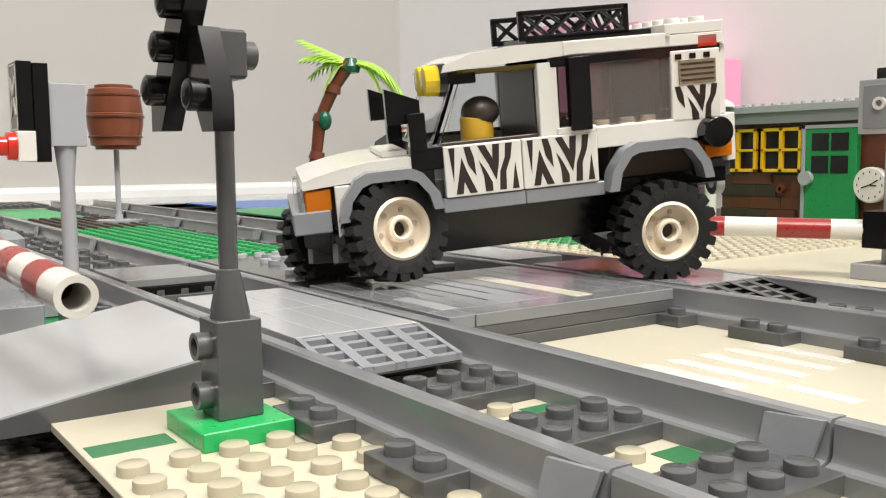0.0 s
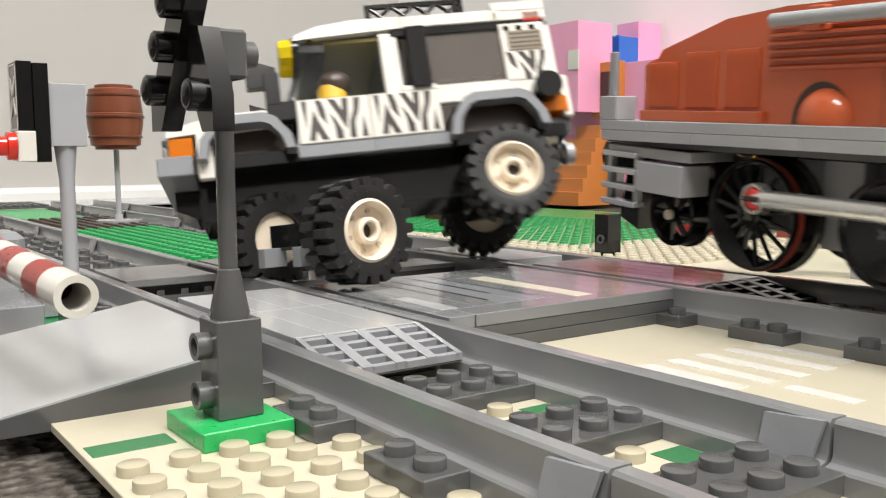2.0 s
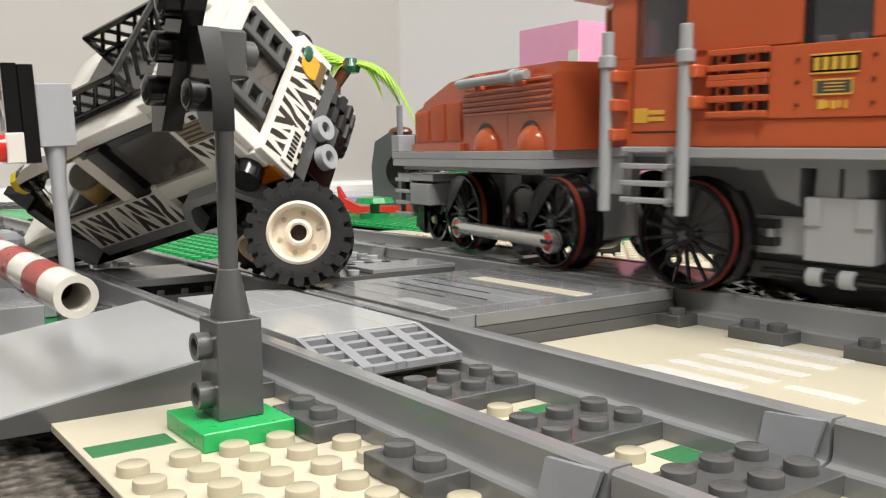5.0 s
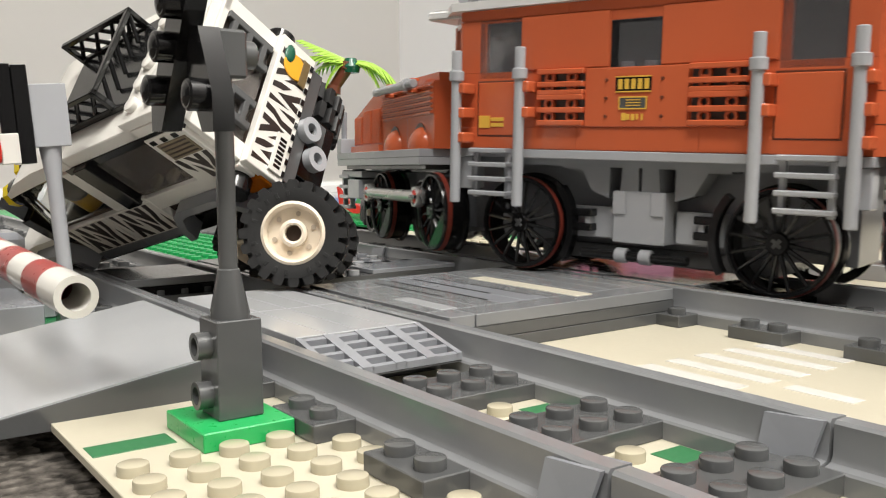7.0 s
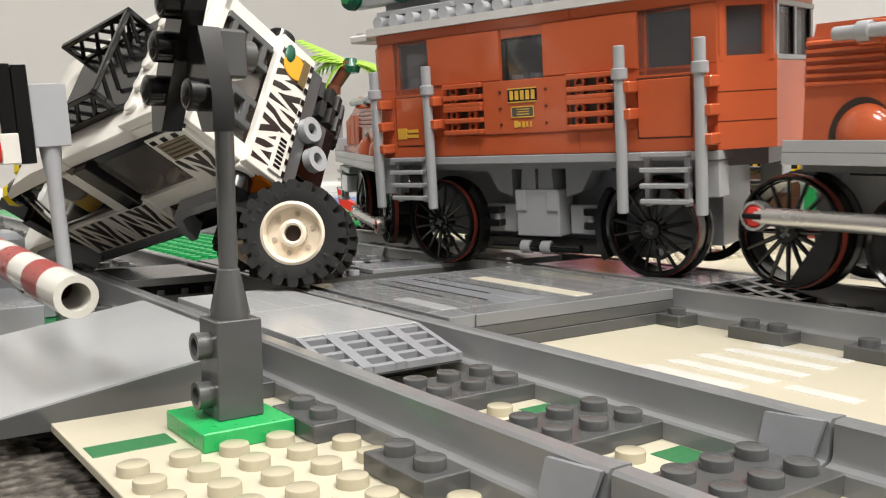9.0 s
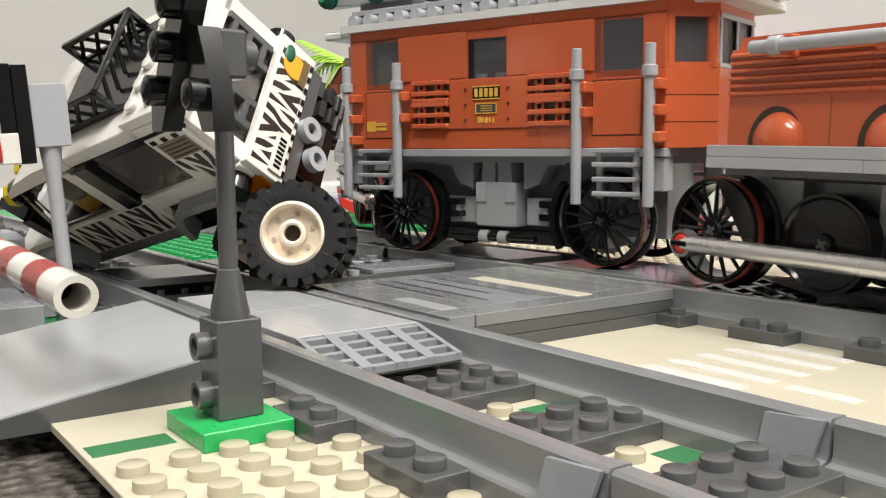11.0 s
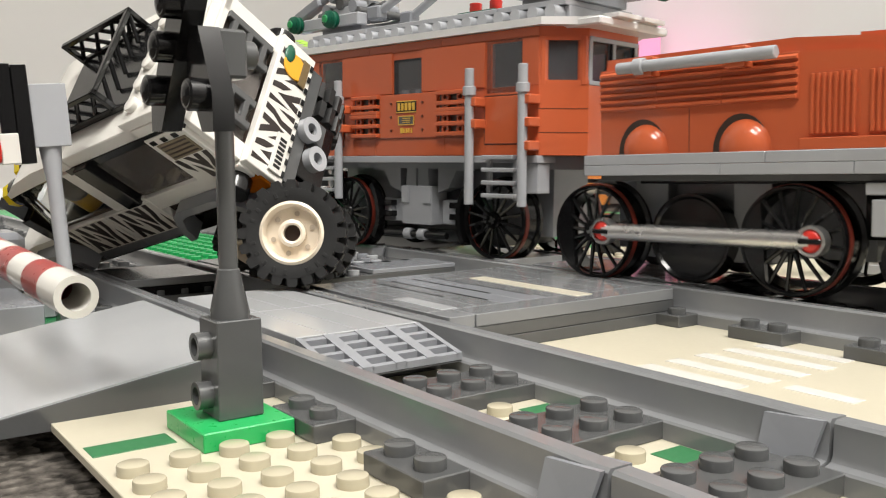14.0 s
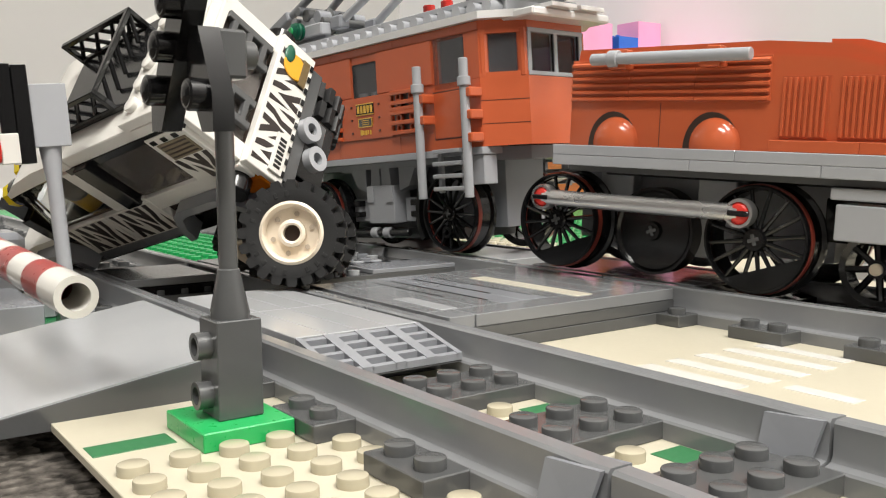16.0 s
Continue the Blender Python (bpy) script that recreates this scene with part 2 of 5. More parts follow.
for x, y, w in ((9.0, 84.4, 26), (9.0, 93.6, 27), (9.2, 103.4, 27.5), (9.6, 113.6, 27), (11.0, 123.6, 24)):
    part("zebra_stripe", Geo().box(x, x + w, y, y + 4.6, -0.1, 0.12, 0.02), WHITE, near, "white printed crossing stripe")
part("lane_mark", Geo().box(40, 55, 93, 97.4, -0.1, 0.12, 0.02), WHITE, near, "white printed lane mark")
baseplate("ground_far_plate", -46, 40, 28, 62, TAN_FLAT, "tan printed road base plate across the railway", [(-40, -14, 30, 62)], 10)
baseplate("ground_green_plate", -88, -24.5, 33, 64, GREEN, "green studded base plate", [(-70, -25, 33, 52)], 8, 0.6)
baseplate("ground_blue_plate", -110, -74, 37, 66, BLUE, "blue water base plate", (), 8, 0.4)
baseplate("ground_west_plate", -112, -20, -4, 28, TAN_FLAT, "tan base plate under the far end of the tracks")
# added plate covers the carpet and stands in for the skirting's reflecting face
baseplate("ground_edge_plate", -135.7, -112, -40, 80, LBG, "pale grey plate added for the skirting board's lower sheen")
baseplate("green_strip", -58, -30, 8, 16, GREEN, "green studded plate between the tracks", [(-58, -30, 8, 16)], 10, 3.2)
baseplate("brown_strip", -75, -58, 8, 16, DBROWN, "dark brown studded plate between the tracks", [(-75, -58, 8, 16)], 8, 3.4)
baseplate("bright_green_strip", -96, -75, 8, 15, GREENB, "smooth bright green plate between the tracks", (), 8, 4.2)
baseplate("dark_strip", -108, -96, 6, 16, DBG, "dark grey studded plate at the far end of the tracks", [(-108, -96, 6, 16)], 8, 6.4)


# ---- railway track ----
def track_segment():
    t = thing("track_segment", "dark grey toy railway track piece with studded sleepers", "railway track", "track pieces")
    prof = lambda c: [(c - 4, 0), (c + 4, 0), (c + 4, 2.9), (c + 3.7, 3.3), (c + 2.4, 3.7), (c + 1.9, 4.5), (c + 1.8, 9.1), (c + 1.3, 9.6), (c - 1.3, 9.6), (c - 1.8, 9.1), (c - 1.9, 4.5), (c - 2.4, 3.7), (c - 3.7, 3.3), (c - 4, 2.9)]
    for c, e in ((12, -7.4), (52, -3.4)):
        r = part("rail", Geo().prism(prof(c), "x", 0.3 + e, 127.7 + e), RAILG, t)
        for s in (-1, 1):
            y0, y1, y2, y3 = c + s * 1.9, c + s * 2.7, c + s * 3.9, c + s * 4.6
            xa, xb = 117.6 + e, 127.4 + e
            vs = [(xa, y0, 8.6), (xb, y0, 9.4), (xb, y1, 9.4), (xa, y1, 8.6), (xa, y2, 2.2), (xb - 1.4, y2, 2.2), (xb - 1.4, y3, 2.2), (xa, y3, 2.2)]
            # grey lighter than the rail: ceiling reflection put into the clip's colour
            part("joint_clip", Geo().add(vs, [(0, 1, 2, 3), (4, 7, 6, 5), (0, 4, 5, 1), (3, 2, 6, 7), (0, 3, 7, 4), (1, 5, 6, 2)]), MIDG, r)
    s = knob = None
    for x in (16, 48, 80, 112):
        s = part_again(s, t, (x, 0, 0)) if s else part("sleeper", Geo().box(0, 16, 0.05, 63.95, 0, 3.2, 0.18), DBG, t, "", (x, 0, 0))
        for i in (0, 1):
            for j in (0, 2, 3, 4, 5, 7):
                q = ((i + 0.5) * U, (j + 0.5) * U, 3.2)
                knob = part_again(knob, s, q) if knob else part("stud", Geo().stud(0, 0, 0, 18), DBG, s, "", q)
    return t


seg = track_segment()
seg.matrix_world = mm(-6 * U, 0, 0)
for y in (0, 16):
    for k in range(-6, 2):
        if (y, k) != (0, 0):
            copy_thing(seg, mm((-6 + 16 * k) * U, y * U, 0))


# ---- the level crossing ----
def tile_row(owner, name, mat, x0, x1, y0, y1, z0, z1, label=""):
    return part(name, Geo().box(x0 * U + 0.06, x1 * U - 0.06, y0 * U + 0.06, y1 * U - 0.06, z0, z1, 0.18), mat, owner, label)


def grille(owner, x0, x1, y0, mat, zt=9.5, zb=5.4):
    """A sloped 1-stud grille: side bars and cross bars over a dark bed."""
    a, b = x0 * U, x1 * U
    g = Geo()
    y = y0 * U
    zz = lambda x: zt + (zb - zt) * (x - a) / (b - a)
    for q in (y + 0.1, y + 6.6):
        g.prism([(a, zt - 2.2), (a, zt), (b, zb), (b, zb - 1.6)], "y", q, q + 1.3)
    for k in range(5):
        x = a + (b - a) * (0.03 + k * 0.225)
        dx = (b - a) * 0.07
        g.prism([(x, zz(x) - 1.6), (x, zz(x) - 0.15), (x + dx, zz(x + dx) - 0.15), (x + dx, zz(x + dx) - 1.6)], "y", y + 1.2, y + 6.8)
    o = part("grille", g, mat, owner)
    part("grille_bed", Geo().prism([(a, 3.4), (a, zt - 2.6), (b, max(3.5, zb - 1.8)), (b, 3.4)], "y", y + 0.2, y + 7.8), DBG, owner)
    return o


inner = thing("road_crossing", "light grey tiled road panel between the rails with sloped grille ends", "road panel", "crossing panels")
part("panel_bed", Geo().box(-96, -24, 17, 47, 3.2, 6.3), DBG, inner)
for j in range(4):
    y = 2.06 + j * 0.97
    tile_row(inner, "tile", PALE, -12, -7.5 + 0.0, y, y + 0.97, 6.4, 9.6)
    tile_row(inner, "tile", PALE, -7.5, -3, y, y + 0.97, 6.4, 9.6)
    grille(inner, -3, -0.9, y, MIDG)
mid = thing("crossing_deck", "dark grey layered deck of the level crossing between both tracks", "road panel", "crossing panels")
for k, z in enumerate((0.0, 3.2)):
    part("plate_layer", Geo().box(-12 * U, -3 * U - 0.1 * k, 7.05 * U, 16.95 * U, z, z + 3.14), DBG, mid)
random.seed(4)
for y0, y1 in ((7.06, 8.02), (8.04, 16.9)):
    tile_row(mid, "edge_tile", RAILG, -4.2, -3, y0, y1, 6.4, 9.56)
for j in range(10):
    y = 7.06 + j * 0.985
    cuts = [-12, -12 + random.choice((2, 3, 4)), -4.2] if j % 2 else [-12, -4.2]
    for a, c in zip(cuts, cuts[1:]):
        tile_row(mid, "tile", RAILG if j not in (3, 4) else MIDG, a, c, y, y + 0.985, 6.4, 9.56)
part("white_tile", Geo().box(-56, -34, 61, 66, 9.5, 9.75, 0.1), PALE, mid, "white tile strip")
part("white_tile", Geo().box(-78, -30, 103, 109, 9.5, 9.75, 0.1), plastic("cream_tile", (0.62, 0.58, 0.47), 0.2), mid, "cream tile strip")
for y in (74, 80, 88, 95):
    part("groove", Geo().box(-88, -40 - (y % 5) * 3, y, y + 0.7, 9.45, 9.62, 0.05), BLACK, mid)
far = thing("road_crossing", "dark glossy road panel between the far rails with black grille ends", "road panel", "crossing panels")
part("panel_bed", Geo().box(-96, -24, 145, 175, 3.2, 6.3), DBG, far)
for j in range(4):
    y = 18.06 + j * 0.97
    tile_row(far, "tile", RAILG, -12, -3, y, y + 0.97, 6.4, 9.6)
    grille(far, -3, -0.6, y, BLACK if j % 2 else DBG)
pale = thing("pale_road_tile", "pale grey smooth tile between the far rails", "road panel", "crossing panels")
part("tile", Geo().box(-168, -112, 146.5, 174, 3.2, 9.5), PALE, pale)
darkt = thing("dark_track_tile", "dark grey tile panel laid between the near rails", "road panel", "crossing panels")
part("plate_layer", Geo().box(-184, -146, 17, 47, 3.2, 6.3), BLACK, darkt)
part("tile", Geo().box(-184, -146, 17, 47, 6.4, 8.9), RAILG, darkt)
stp = thing("studded_plate", "dark grey plate with scattered light grey studs between the tracks", "building plate")
part("plate", Geo().box(-216, -128, 66, 134, 0, 6.3), DBG, stp)
part("tile", Geo().box(-150, -128, 98, 134, 6.35, 8.0), MIDG, stp)
random.seed(8)
for i in range(-27, -16):
    for j in range(9, 16):
        if random.random() < 0.5 and not (i > -19 and j > 11):
            part("stud", Geo().stud((i + 0.5) * U, (j + 0.5) * U, 6.3, 14), random.choice((LBG, MIDG, PALE)), stp)

ramp = thing("road_ramp", "light grey sloped plastic road ramp leading up to the rails", "ramp")
part("ramp_body", Geo().prism([(-41, 0.3), (-41, 2.2), (6.5, 9.5), (7.6, 9.5), (7.6, 3.4), (-2, 0.3)], "x", -97, -24), PALE, ramp)
# thin dark sheet: shade on the ramp's side put into the colour
part("side_skirt", Geo().prism([(-40.6, -1.4), (-40.6, 1.9), (6.8, 9.1), (6.8, -1.4)], "x", -24.0, -23.5), DBG, ramp, "ramp side, its shade painted as dark grey")


# ---- signal post beside the crossing ----
sig = thing("signal_post", "dark grey toy railway signal on a green plate with four lamps", "railway signal", "", mm(0.2, 0.35, 0))
part("base_plate", Geo().box(-8.5, 9.5, -16.5, -0.5, 0, 3.2, 0.2), GREENB, sig, "bright green square plate")
b = part("base_brick", Geo().box(-3.6, 4.4, -11.8, -3.8, 3.2, 20.0, 0.2), DBG, sig)
for z in (7.2, 15.6):
    part("side_peg", Geo().ring([(2.4, -14.3), (1.55, -14.3), (1.55, -11.6), (2.4, -11.6)], (0.4, 0, z), "y", 18), DBG, b)
    part("peg_hole", Geo().lathe([(1.5, -13.0), (1.5, -12.9)], (0.4, 0, z), "y", 16), BLACK, b)
part("cone", Geo().lathe([(3.4, 20.0), (3.4, 20.8), (1.9, 28.2), (1.6, 28.4)], (0.4, -7.8, 0), "z", 24), DBG, sig)
part("pole", Geo().lathe([(1.6, 28.2), (1.6, 62.0)], (0.4, -7.8, 0), "z", 20), DBG, sig)
head = part("bracket", Geo().box(-3.2, 3.8, -10.2, -4.6, 60.0, 68.0, 0.5), DBG, sig)
part("rear_stud", Geo().lathe([(2.4, -4.6), (2.4, -2.4), (2.1, -2.1)], (0.4, 0, 64.2), "y", 18), DBG, head)
part("crossbuck", Geo().prism([(-15.4, 51.8), (-10.4, 51.8), (5.0, 74.0), (5.0, 77.5), (-0.8, 77.5), (-15.4, 57.0)], "y", -14.8, -11.2), BLACK, head)
part("crossbuck", Geo().prism([(9.4, 51.2), (4.6, 51.2), (-1.2, 60), (-1.2, 68), (4.2, 68), (9.4, 57)], "y", -13.2, -9.6), BLACK, head)
for x, z, y0 in ((-0.4, 72.0, -14.8), (-4.6, 65.4, -14.8), (-9.4, 58.6, -14.8), (5.6, 57.0, -13.2)):
    l = part("lamp", Geo().lathe([(2.2, y0 - 2.9), (2.6, y0 - 2.6), (2.6, y0)], (x, 0, z), "y", 18), BLACK, head)
    part("lens", Geo().lathe([(0.3, y0 - 3.5), (1.3, y0 - 3.3), (2.1, y0 - 2.8)], (x, 0, z), "y", 18), BLACK, l)

# ---- warning sign with a red lamp ----
sgn = thing("warning_sign", "grey post with black crossing sign and red lamp", "traffic sign", "", mm(-119.4, -5.4, 7.7))
part("foot", Geo().box(-4, 4, -4, 4, -9.0, 4.0), DBG, sgn)
part("pole", Geo().lathe([(2.4, 0.2), (2.4, 40), (3.5, 51.0)], (0, 0, 0), "z", 18), LBG, sgn)
part("grey_block", Geo().box(-4, 4, -5.2, 6.0, 51, 71, 0.2), LBG, sgn)
part("black_panel", Geo().box(-8, 5.0, -9.9, -5.3, 46, 77, 0.2), BLACK, sgn)
pan = part("black_panel", Geo().box(-8, 5.0, -14.6, -10.1, 46.5, 77.4, 0.2), BLACK, sgn)
for r in (32, -32):
    g = Geo().box(-0.9, 0.9, -0.15, 0.1, -7, 7, 0.05).turned(Matrix.Translation((-1.5, -14.7, 66.5)) @ Matrix.Rotation(radians(r), 4, "Y"))
    part("cross_bar", g, WHITE, pan, "white printed cross")
for q in ((-7, -6.4, 56, 76.6), (3.4, 4, 56, 76.6), (-7, 4, 76, 76.6), (-7, 4, 56, 56.6)):
    part("border", Geo().box(q[0], q[1], -14.8, -14.5, q[2], q[3], 0.05), WHITE, pan)
lampb = part("lamp_block", Geo().box(5.2, 9.6, -16.0, -10.6, 46.2, 55.6, 0.25), WHITE, sgn)
part("red_lens", Geo().lathe([(4.3, -16.1), (4.3, -18.6), (3.0, -18.8), (3.0, -22.2), (2.6, -22.6)], (6.4, 0, 51), "y", 18), TRED, lampb, "clear red lamp lens")
for p in sgn.children_recursive:
    p.data.transform(Matrix.Scale(0.85, 4))
    p.location *= 0.85


# ---- striped barrier booms ----
def boom(name, p, q, r, bands, label):
    t = thing(name, label, "barrier boom", "barrier booms")
    P, Q = Vector(p), Vector(q)
    n = len(bands)
    for k, m in enumerate(bands):
        a, b = P.lerp(Q, k / n), P.lerp(Q, (k + 1) / n)
        d = (b - a).normalized()
        rot = Vector((0, 0, 1)).rotation_difference(d).to_matrix().to_4x4()
        L = (b - a).length
        g = Geo().ring([(r * 0.66, 0), (r, 0), (r, L), (r * 0.66, L)], (0, 0, 0), "z", 26).turned(Matrix.Translation(a) @ rot)
        part("red_band" if m is BOOMRED else "white_band", g, m, t)
    return t


nb = boom("barrier_boom", (-20.6, -27.3, 22.8), (-189, -33, 29.5), 3.9, [WHITE, BOOMRED, WHITE, BOOMRED, WHITE, BOOMRED, WHITE, BOOMRED, WHITE, BOOMRED, WHITE, BOOMRED, WHITE, BOOMRED], "white and dark red striped hollow barrier boom over the ramp")
part("hub_block", Geo().box(-215, -188, -46, -24, -2, 38), DBG, nb)
fb = boom("barrier_boom", (-100, 225.2, 19.4), (-36, 270, 18.5), 4.0, [BOOMRED, WHITE, BOOMRED, WHITE], "white and dark red striped barrier boom beyond the far track")

# ---- gate gear and signal beyond the far track ----
gate = thing("gate_signal", "light grey barrier post with black lamp holder", "railway signal")
part("base", Geo().box(-44, -24, 260, 280, 0, 6), LBG, gate)
part("post", Geo().rod((-34, 270, 5), (-34, 270, 62), 3.0, 16), LBG, gate)
part("boom_clamp", Geo().box(-41, -28, 262, 274, 12, 26), BLACK, gate)
part("lamp_frame", Geo().box(-43, -26, 260, 268, 55, 75), LBG, gate)
part("frame_recess", Geo().box(-41, -28, 259.6, 262, 57, 73), MIDG, gate)
part("frame_ring", Geo().ring([(2.4, 258.6), (1.3, 258.6), (1.3, 260.2), (2.4, 260.2)], (-34.5, 0, 66), "y", 16), WHITE, gate)
part("lamp_cap", Geo().box(-37, -28, 261, 268, 75, 79), BLACK, gate)

gear = thing("gate_gear", "grey brick-built gate housing on green plate beside the near track", "gate housing")
part("green_plate", Geo().box(-140, -110, -13, -3, -1.2, 1.8), GREEN, gear)
part("housing", Geo().box(-162, -118, -52, -13.2, -1.2, 7.7), MIDG, gear)
part("light_block", Geo().prism([(-131, 2.2), (-131, 10.4), (-150, 12.4), (-158, 12.4), (-158, 2.2)], "y", -11, 3.4), LBG, gear)
part("round_stud", Geo().stud(-122, -4, 3.2, 16), MIDG, gear)
part("column", Geo().box(-228, -204, -20, -1, -1, 22, 2.5), MIDG, gear)
part("black_upright", Geo().box(-246, -238, -33, -26, -1, 42), BLACK, gear)

# ---- barrel on a thin post ----
bar = thing("barrel_post", "brown barrel held up on a thin grey post", "barrel", "", mm(-519, 120, 4.2))
part("foot", Geo().lathe([(16, 0), (16, 1.8), (3, 2.2), (2.4, 6)], (0, 0, 0), "z", 20), LBG, bar)
part("post", Geo().rod((0, 0, 2), (0, 0, 54), 1.9, 12), LBG, bar)
bb = part("barrel", Geo().lathe([(13, 52), (14, 52), (14, 54), (17, 55), (17.4, 60), (19.2, 70), (19.4, 77), (18.9, 77.6), (19.2, 78.4), (17.2, 94), (16.6, 94.4), (13, 95), (13, 97), (12, 97.5)], (0, 0, 0), "z", 28), BARREL, bar)
for z, r in ((61, 18.0), (75, 19.8), (90, 17.9)):
    part("hoop", Geo().ring([(r, z - 1), (r + 0.5, z - 0.6), (r + 0.5, z + 0.6), (r, z + 1)], (0, 0, 0), "z", 28), BROWN, bb)

# ---- palm tree ----
palm = thing("palm_tree", "toy palm with jointed brown trunk and lime fronds", "palm tree", "", mm(-429.5, 229, 0))
part("foot", Geo().lathe([(9, 0), (9, 6), (6, 9)], (0, 0, 0), "z", 8), BROWN, palm)
pts = [(0, 0, 6), (0, 0, 26), (2, 3, 50), (4, 5.5, 76), (9, 13, 96), (15, 22, 112)]
for a, c in zip(pts, pts[1:]):
    s = part("trunk", Geo().rod(a, c, 4.0, 14, 4.6), BROWN, palm)
    part("joint", Geo().rod(Vector(c) - Vector((0, 0, 2)), Vector(c) + Vector((0.6, 0.9, 3.4)), 6.0, 12, 5.2), BROWN, s)
part("vine", Geo().ball((8, 7, 75), 5, 12, 8, 1, 1, 1.4), DGREEN, palm, "green leaf piece clipped on the trunk")
crown = part("crown_hub", Geo().lathe([(6, 108), (7, 112), (4, 118)], (16, 24, 0), "z", 12), DGREEN, palm)


def frond(az, droop, length, lift):
    """One feathered leaf: a bent spine with leaflets to both sides."""
    g = Geo()
    n = 9
    spine = []
    for k in range(n + 1):
        t = k / n
        h = length * t * (1 - 0.18 * t)
        spine.append(Vector((math.cos(az) * h, math.sin(az) * h, lift * t - droop * t * t)))
    side = Vector((-math.sin(az), math.cos(az), 0))
    for k in range(n):
        a, c = spine[k], spine[k + 1]
        g.rod(a, c, 1.3 * (1 - 0.06 * k), 6)
        w = length * 0.34 * (1 - abs(k / n - 0.35))
        for s in (1, -1):
            tip = a + (c - a) * 2.4 + side * s * w - Vector((0, 0, w * 0.45))
            base = a.lerp(c, 0.5)
            nrm = Vector((0, 0, 0.7))
            g.add([a - nrm, c - nrm, tip, a + nrm, c + nrm], [(0, 1, 2), (3, 2, 4), (0, 2, 3), (1, 4, 2), (0, 3, 4, 1)])
    return g.turned(Matrix.Translation((16, 24, 115)))


for az, dr, ln, lf in ((228, 4, 42, 20), (238, 9, 40, 12), (220, 16, 36, 8), (250, 22, 22, 4), (52, 46, 52, 10), (62, 30, 40, 5), (44, 24, 26, 4)):
    part("frond", frond(radians(az), dr, ln, lf), LIME, crown, "lime green feathered frond")

# ---- brown cabin with a green door ----
cab_house = thing("cabin", "brick-built brown cabin with green door, yellow shutters and grey roof", "toy house")
wall = part("wall", Geo().box(-300, -60, 516, 600, -1, 72), BROWN, cab_house)
random.seed(12)
for r in range(8):
    x = -300 + (r % 2) * 12
    while x < -64:
        w = random.choice((16, 24, 32))
        w = min(w, -62 - x)
        z = r * 9.0
        hole = (-232 < x + w and x < -186) or (-303 < x + w and x < -230 and z > 33)
        if not hole and w > 4:
            part("brick", Geo().box(x + 0.1, x + w - 0.1, 514 + random.random() * 1.2, 517, z, z + 8.8, 0.25), random.choice((BROWN, BROWN, DBROWN, BROWN)), wall)
        x += w
part("eave", Geo().box(-304, -56, 508, 604, 71, 79), MIDG, cab_house, "grey eave course")
rf = part("roof", Geo().box(-304, -56, 506, 604, 79, 84), LBG, cab_house)
for k in range(30):
    part("roof_stud", Geo().stud(-300 + k * 8, 510, 84, 10), LBG, rf)
# flat black sheet: shade of the window recess put into the colour
part("dark_recess", Geo().box(-303, -231, 514.6, 517, 34, 69, 0.1), BLACK, cab_house)
for x in (-300, -263):
    w = part("window", Geo().box(x, x + 33, 513.5, 516, 36, 68, 0.1), BLACK, cab_house)
    for q in ((x, x + 2.5, 36, 68), (x + 30.5, x + 33, 36, 68), (x + 15, x + 18, 36, 68), (x, x + 33, 36, 38.5), (x, x + 33, 65.5, 68), (x, x + 33, 51, 53)):
        part("frame", Geo().box(q[0], q[1], 510.5, 514, q[2], q[3], 0.3), YELLOW, w, "yellow window frame")
d = part("door", Geo().box(-226, -188, 510, 515, 1, 66, 0.3), GREEN, cab_house, "green door with four panes")
part("door_frame", Geo().box(-229, -226.2, 509.5, 515, 0, 69, 0.3), LBG, cab_house)
part("door_frame", Geo().box(-229, -186, 509.5, 515, 66.2, 69, 0.3), LBG, cab_house)
for x in (-221, -206.5):
    for z in (35.5, 51):
        part("pane", Geo().box(x, x + 12.5, 509.4, 510.6, z, z + 12, 0.1), BLACK, d)
part("door_knob", Geo().lathe([(5, 506), (5.2, 509), (5, 510)], (-224, 0, 32), "y", 20), PALE, d)
clk = part("clock", Geo().lathe([(11, 509), (12, 510), (12, 514)], (-178, 0, 28), "y", 28), WHITE, cab_house, "round white clock face")
for a, L in ((60, 6.5), (95, 5), (250, 6)):
    part("hand", Geo().box(-0.35, 0.35, 508.5, 508.9, 0, L, 0.05).turned(Matrix.Translation((-178, 0, 28)) @ Matrix.Rotation(radians(a), 4, "Y")), BLACK, clk)
for k in range(12):
    a = k * math.pi / 6
    part("tick", Geo().box(-178 + 8.6 * math.sin(a) - 0.3, -178 + 8.6 * math.sin(a) + 0.3, 508.6, 508.95, 28 + 8.6 * math.cos(a) - 0.8, 28 + 8.6 * math.cos(a) + 0.8, 0.05), DBG, clk)
part("peg", Geo().ring([(3.2, 510), (1.6, 510), (1.6, 514.5), (3.2, 514.5)], (-246, 0, 24), "y", 14), BROWN, cab_house)
lp = thing("white_parasol", "small white toy parasol beside the cabin", "parasol", "", mm(-292, 492, 0))
part("stem", Geo().rod((0, 0, 0), (0, 0, 84), 4.5, 14), WHITE, lp)
part("shade", Geo().lathe([(16, 84), (15, 87), (6, 92), (3, 96)], (0, 0, 0), "z", 20), WHITE, lp)

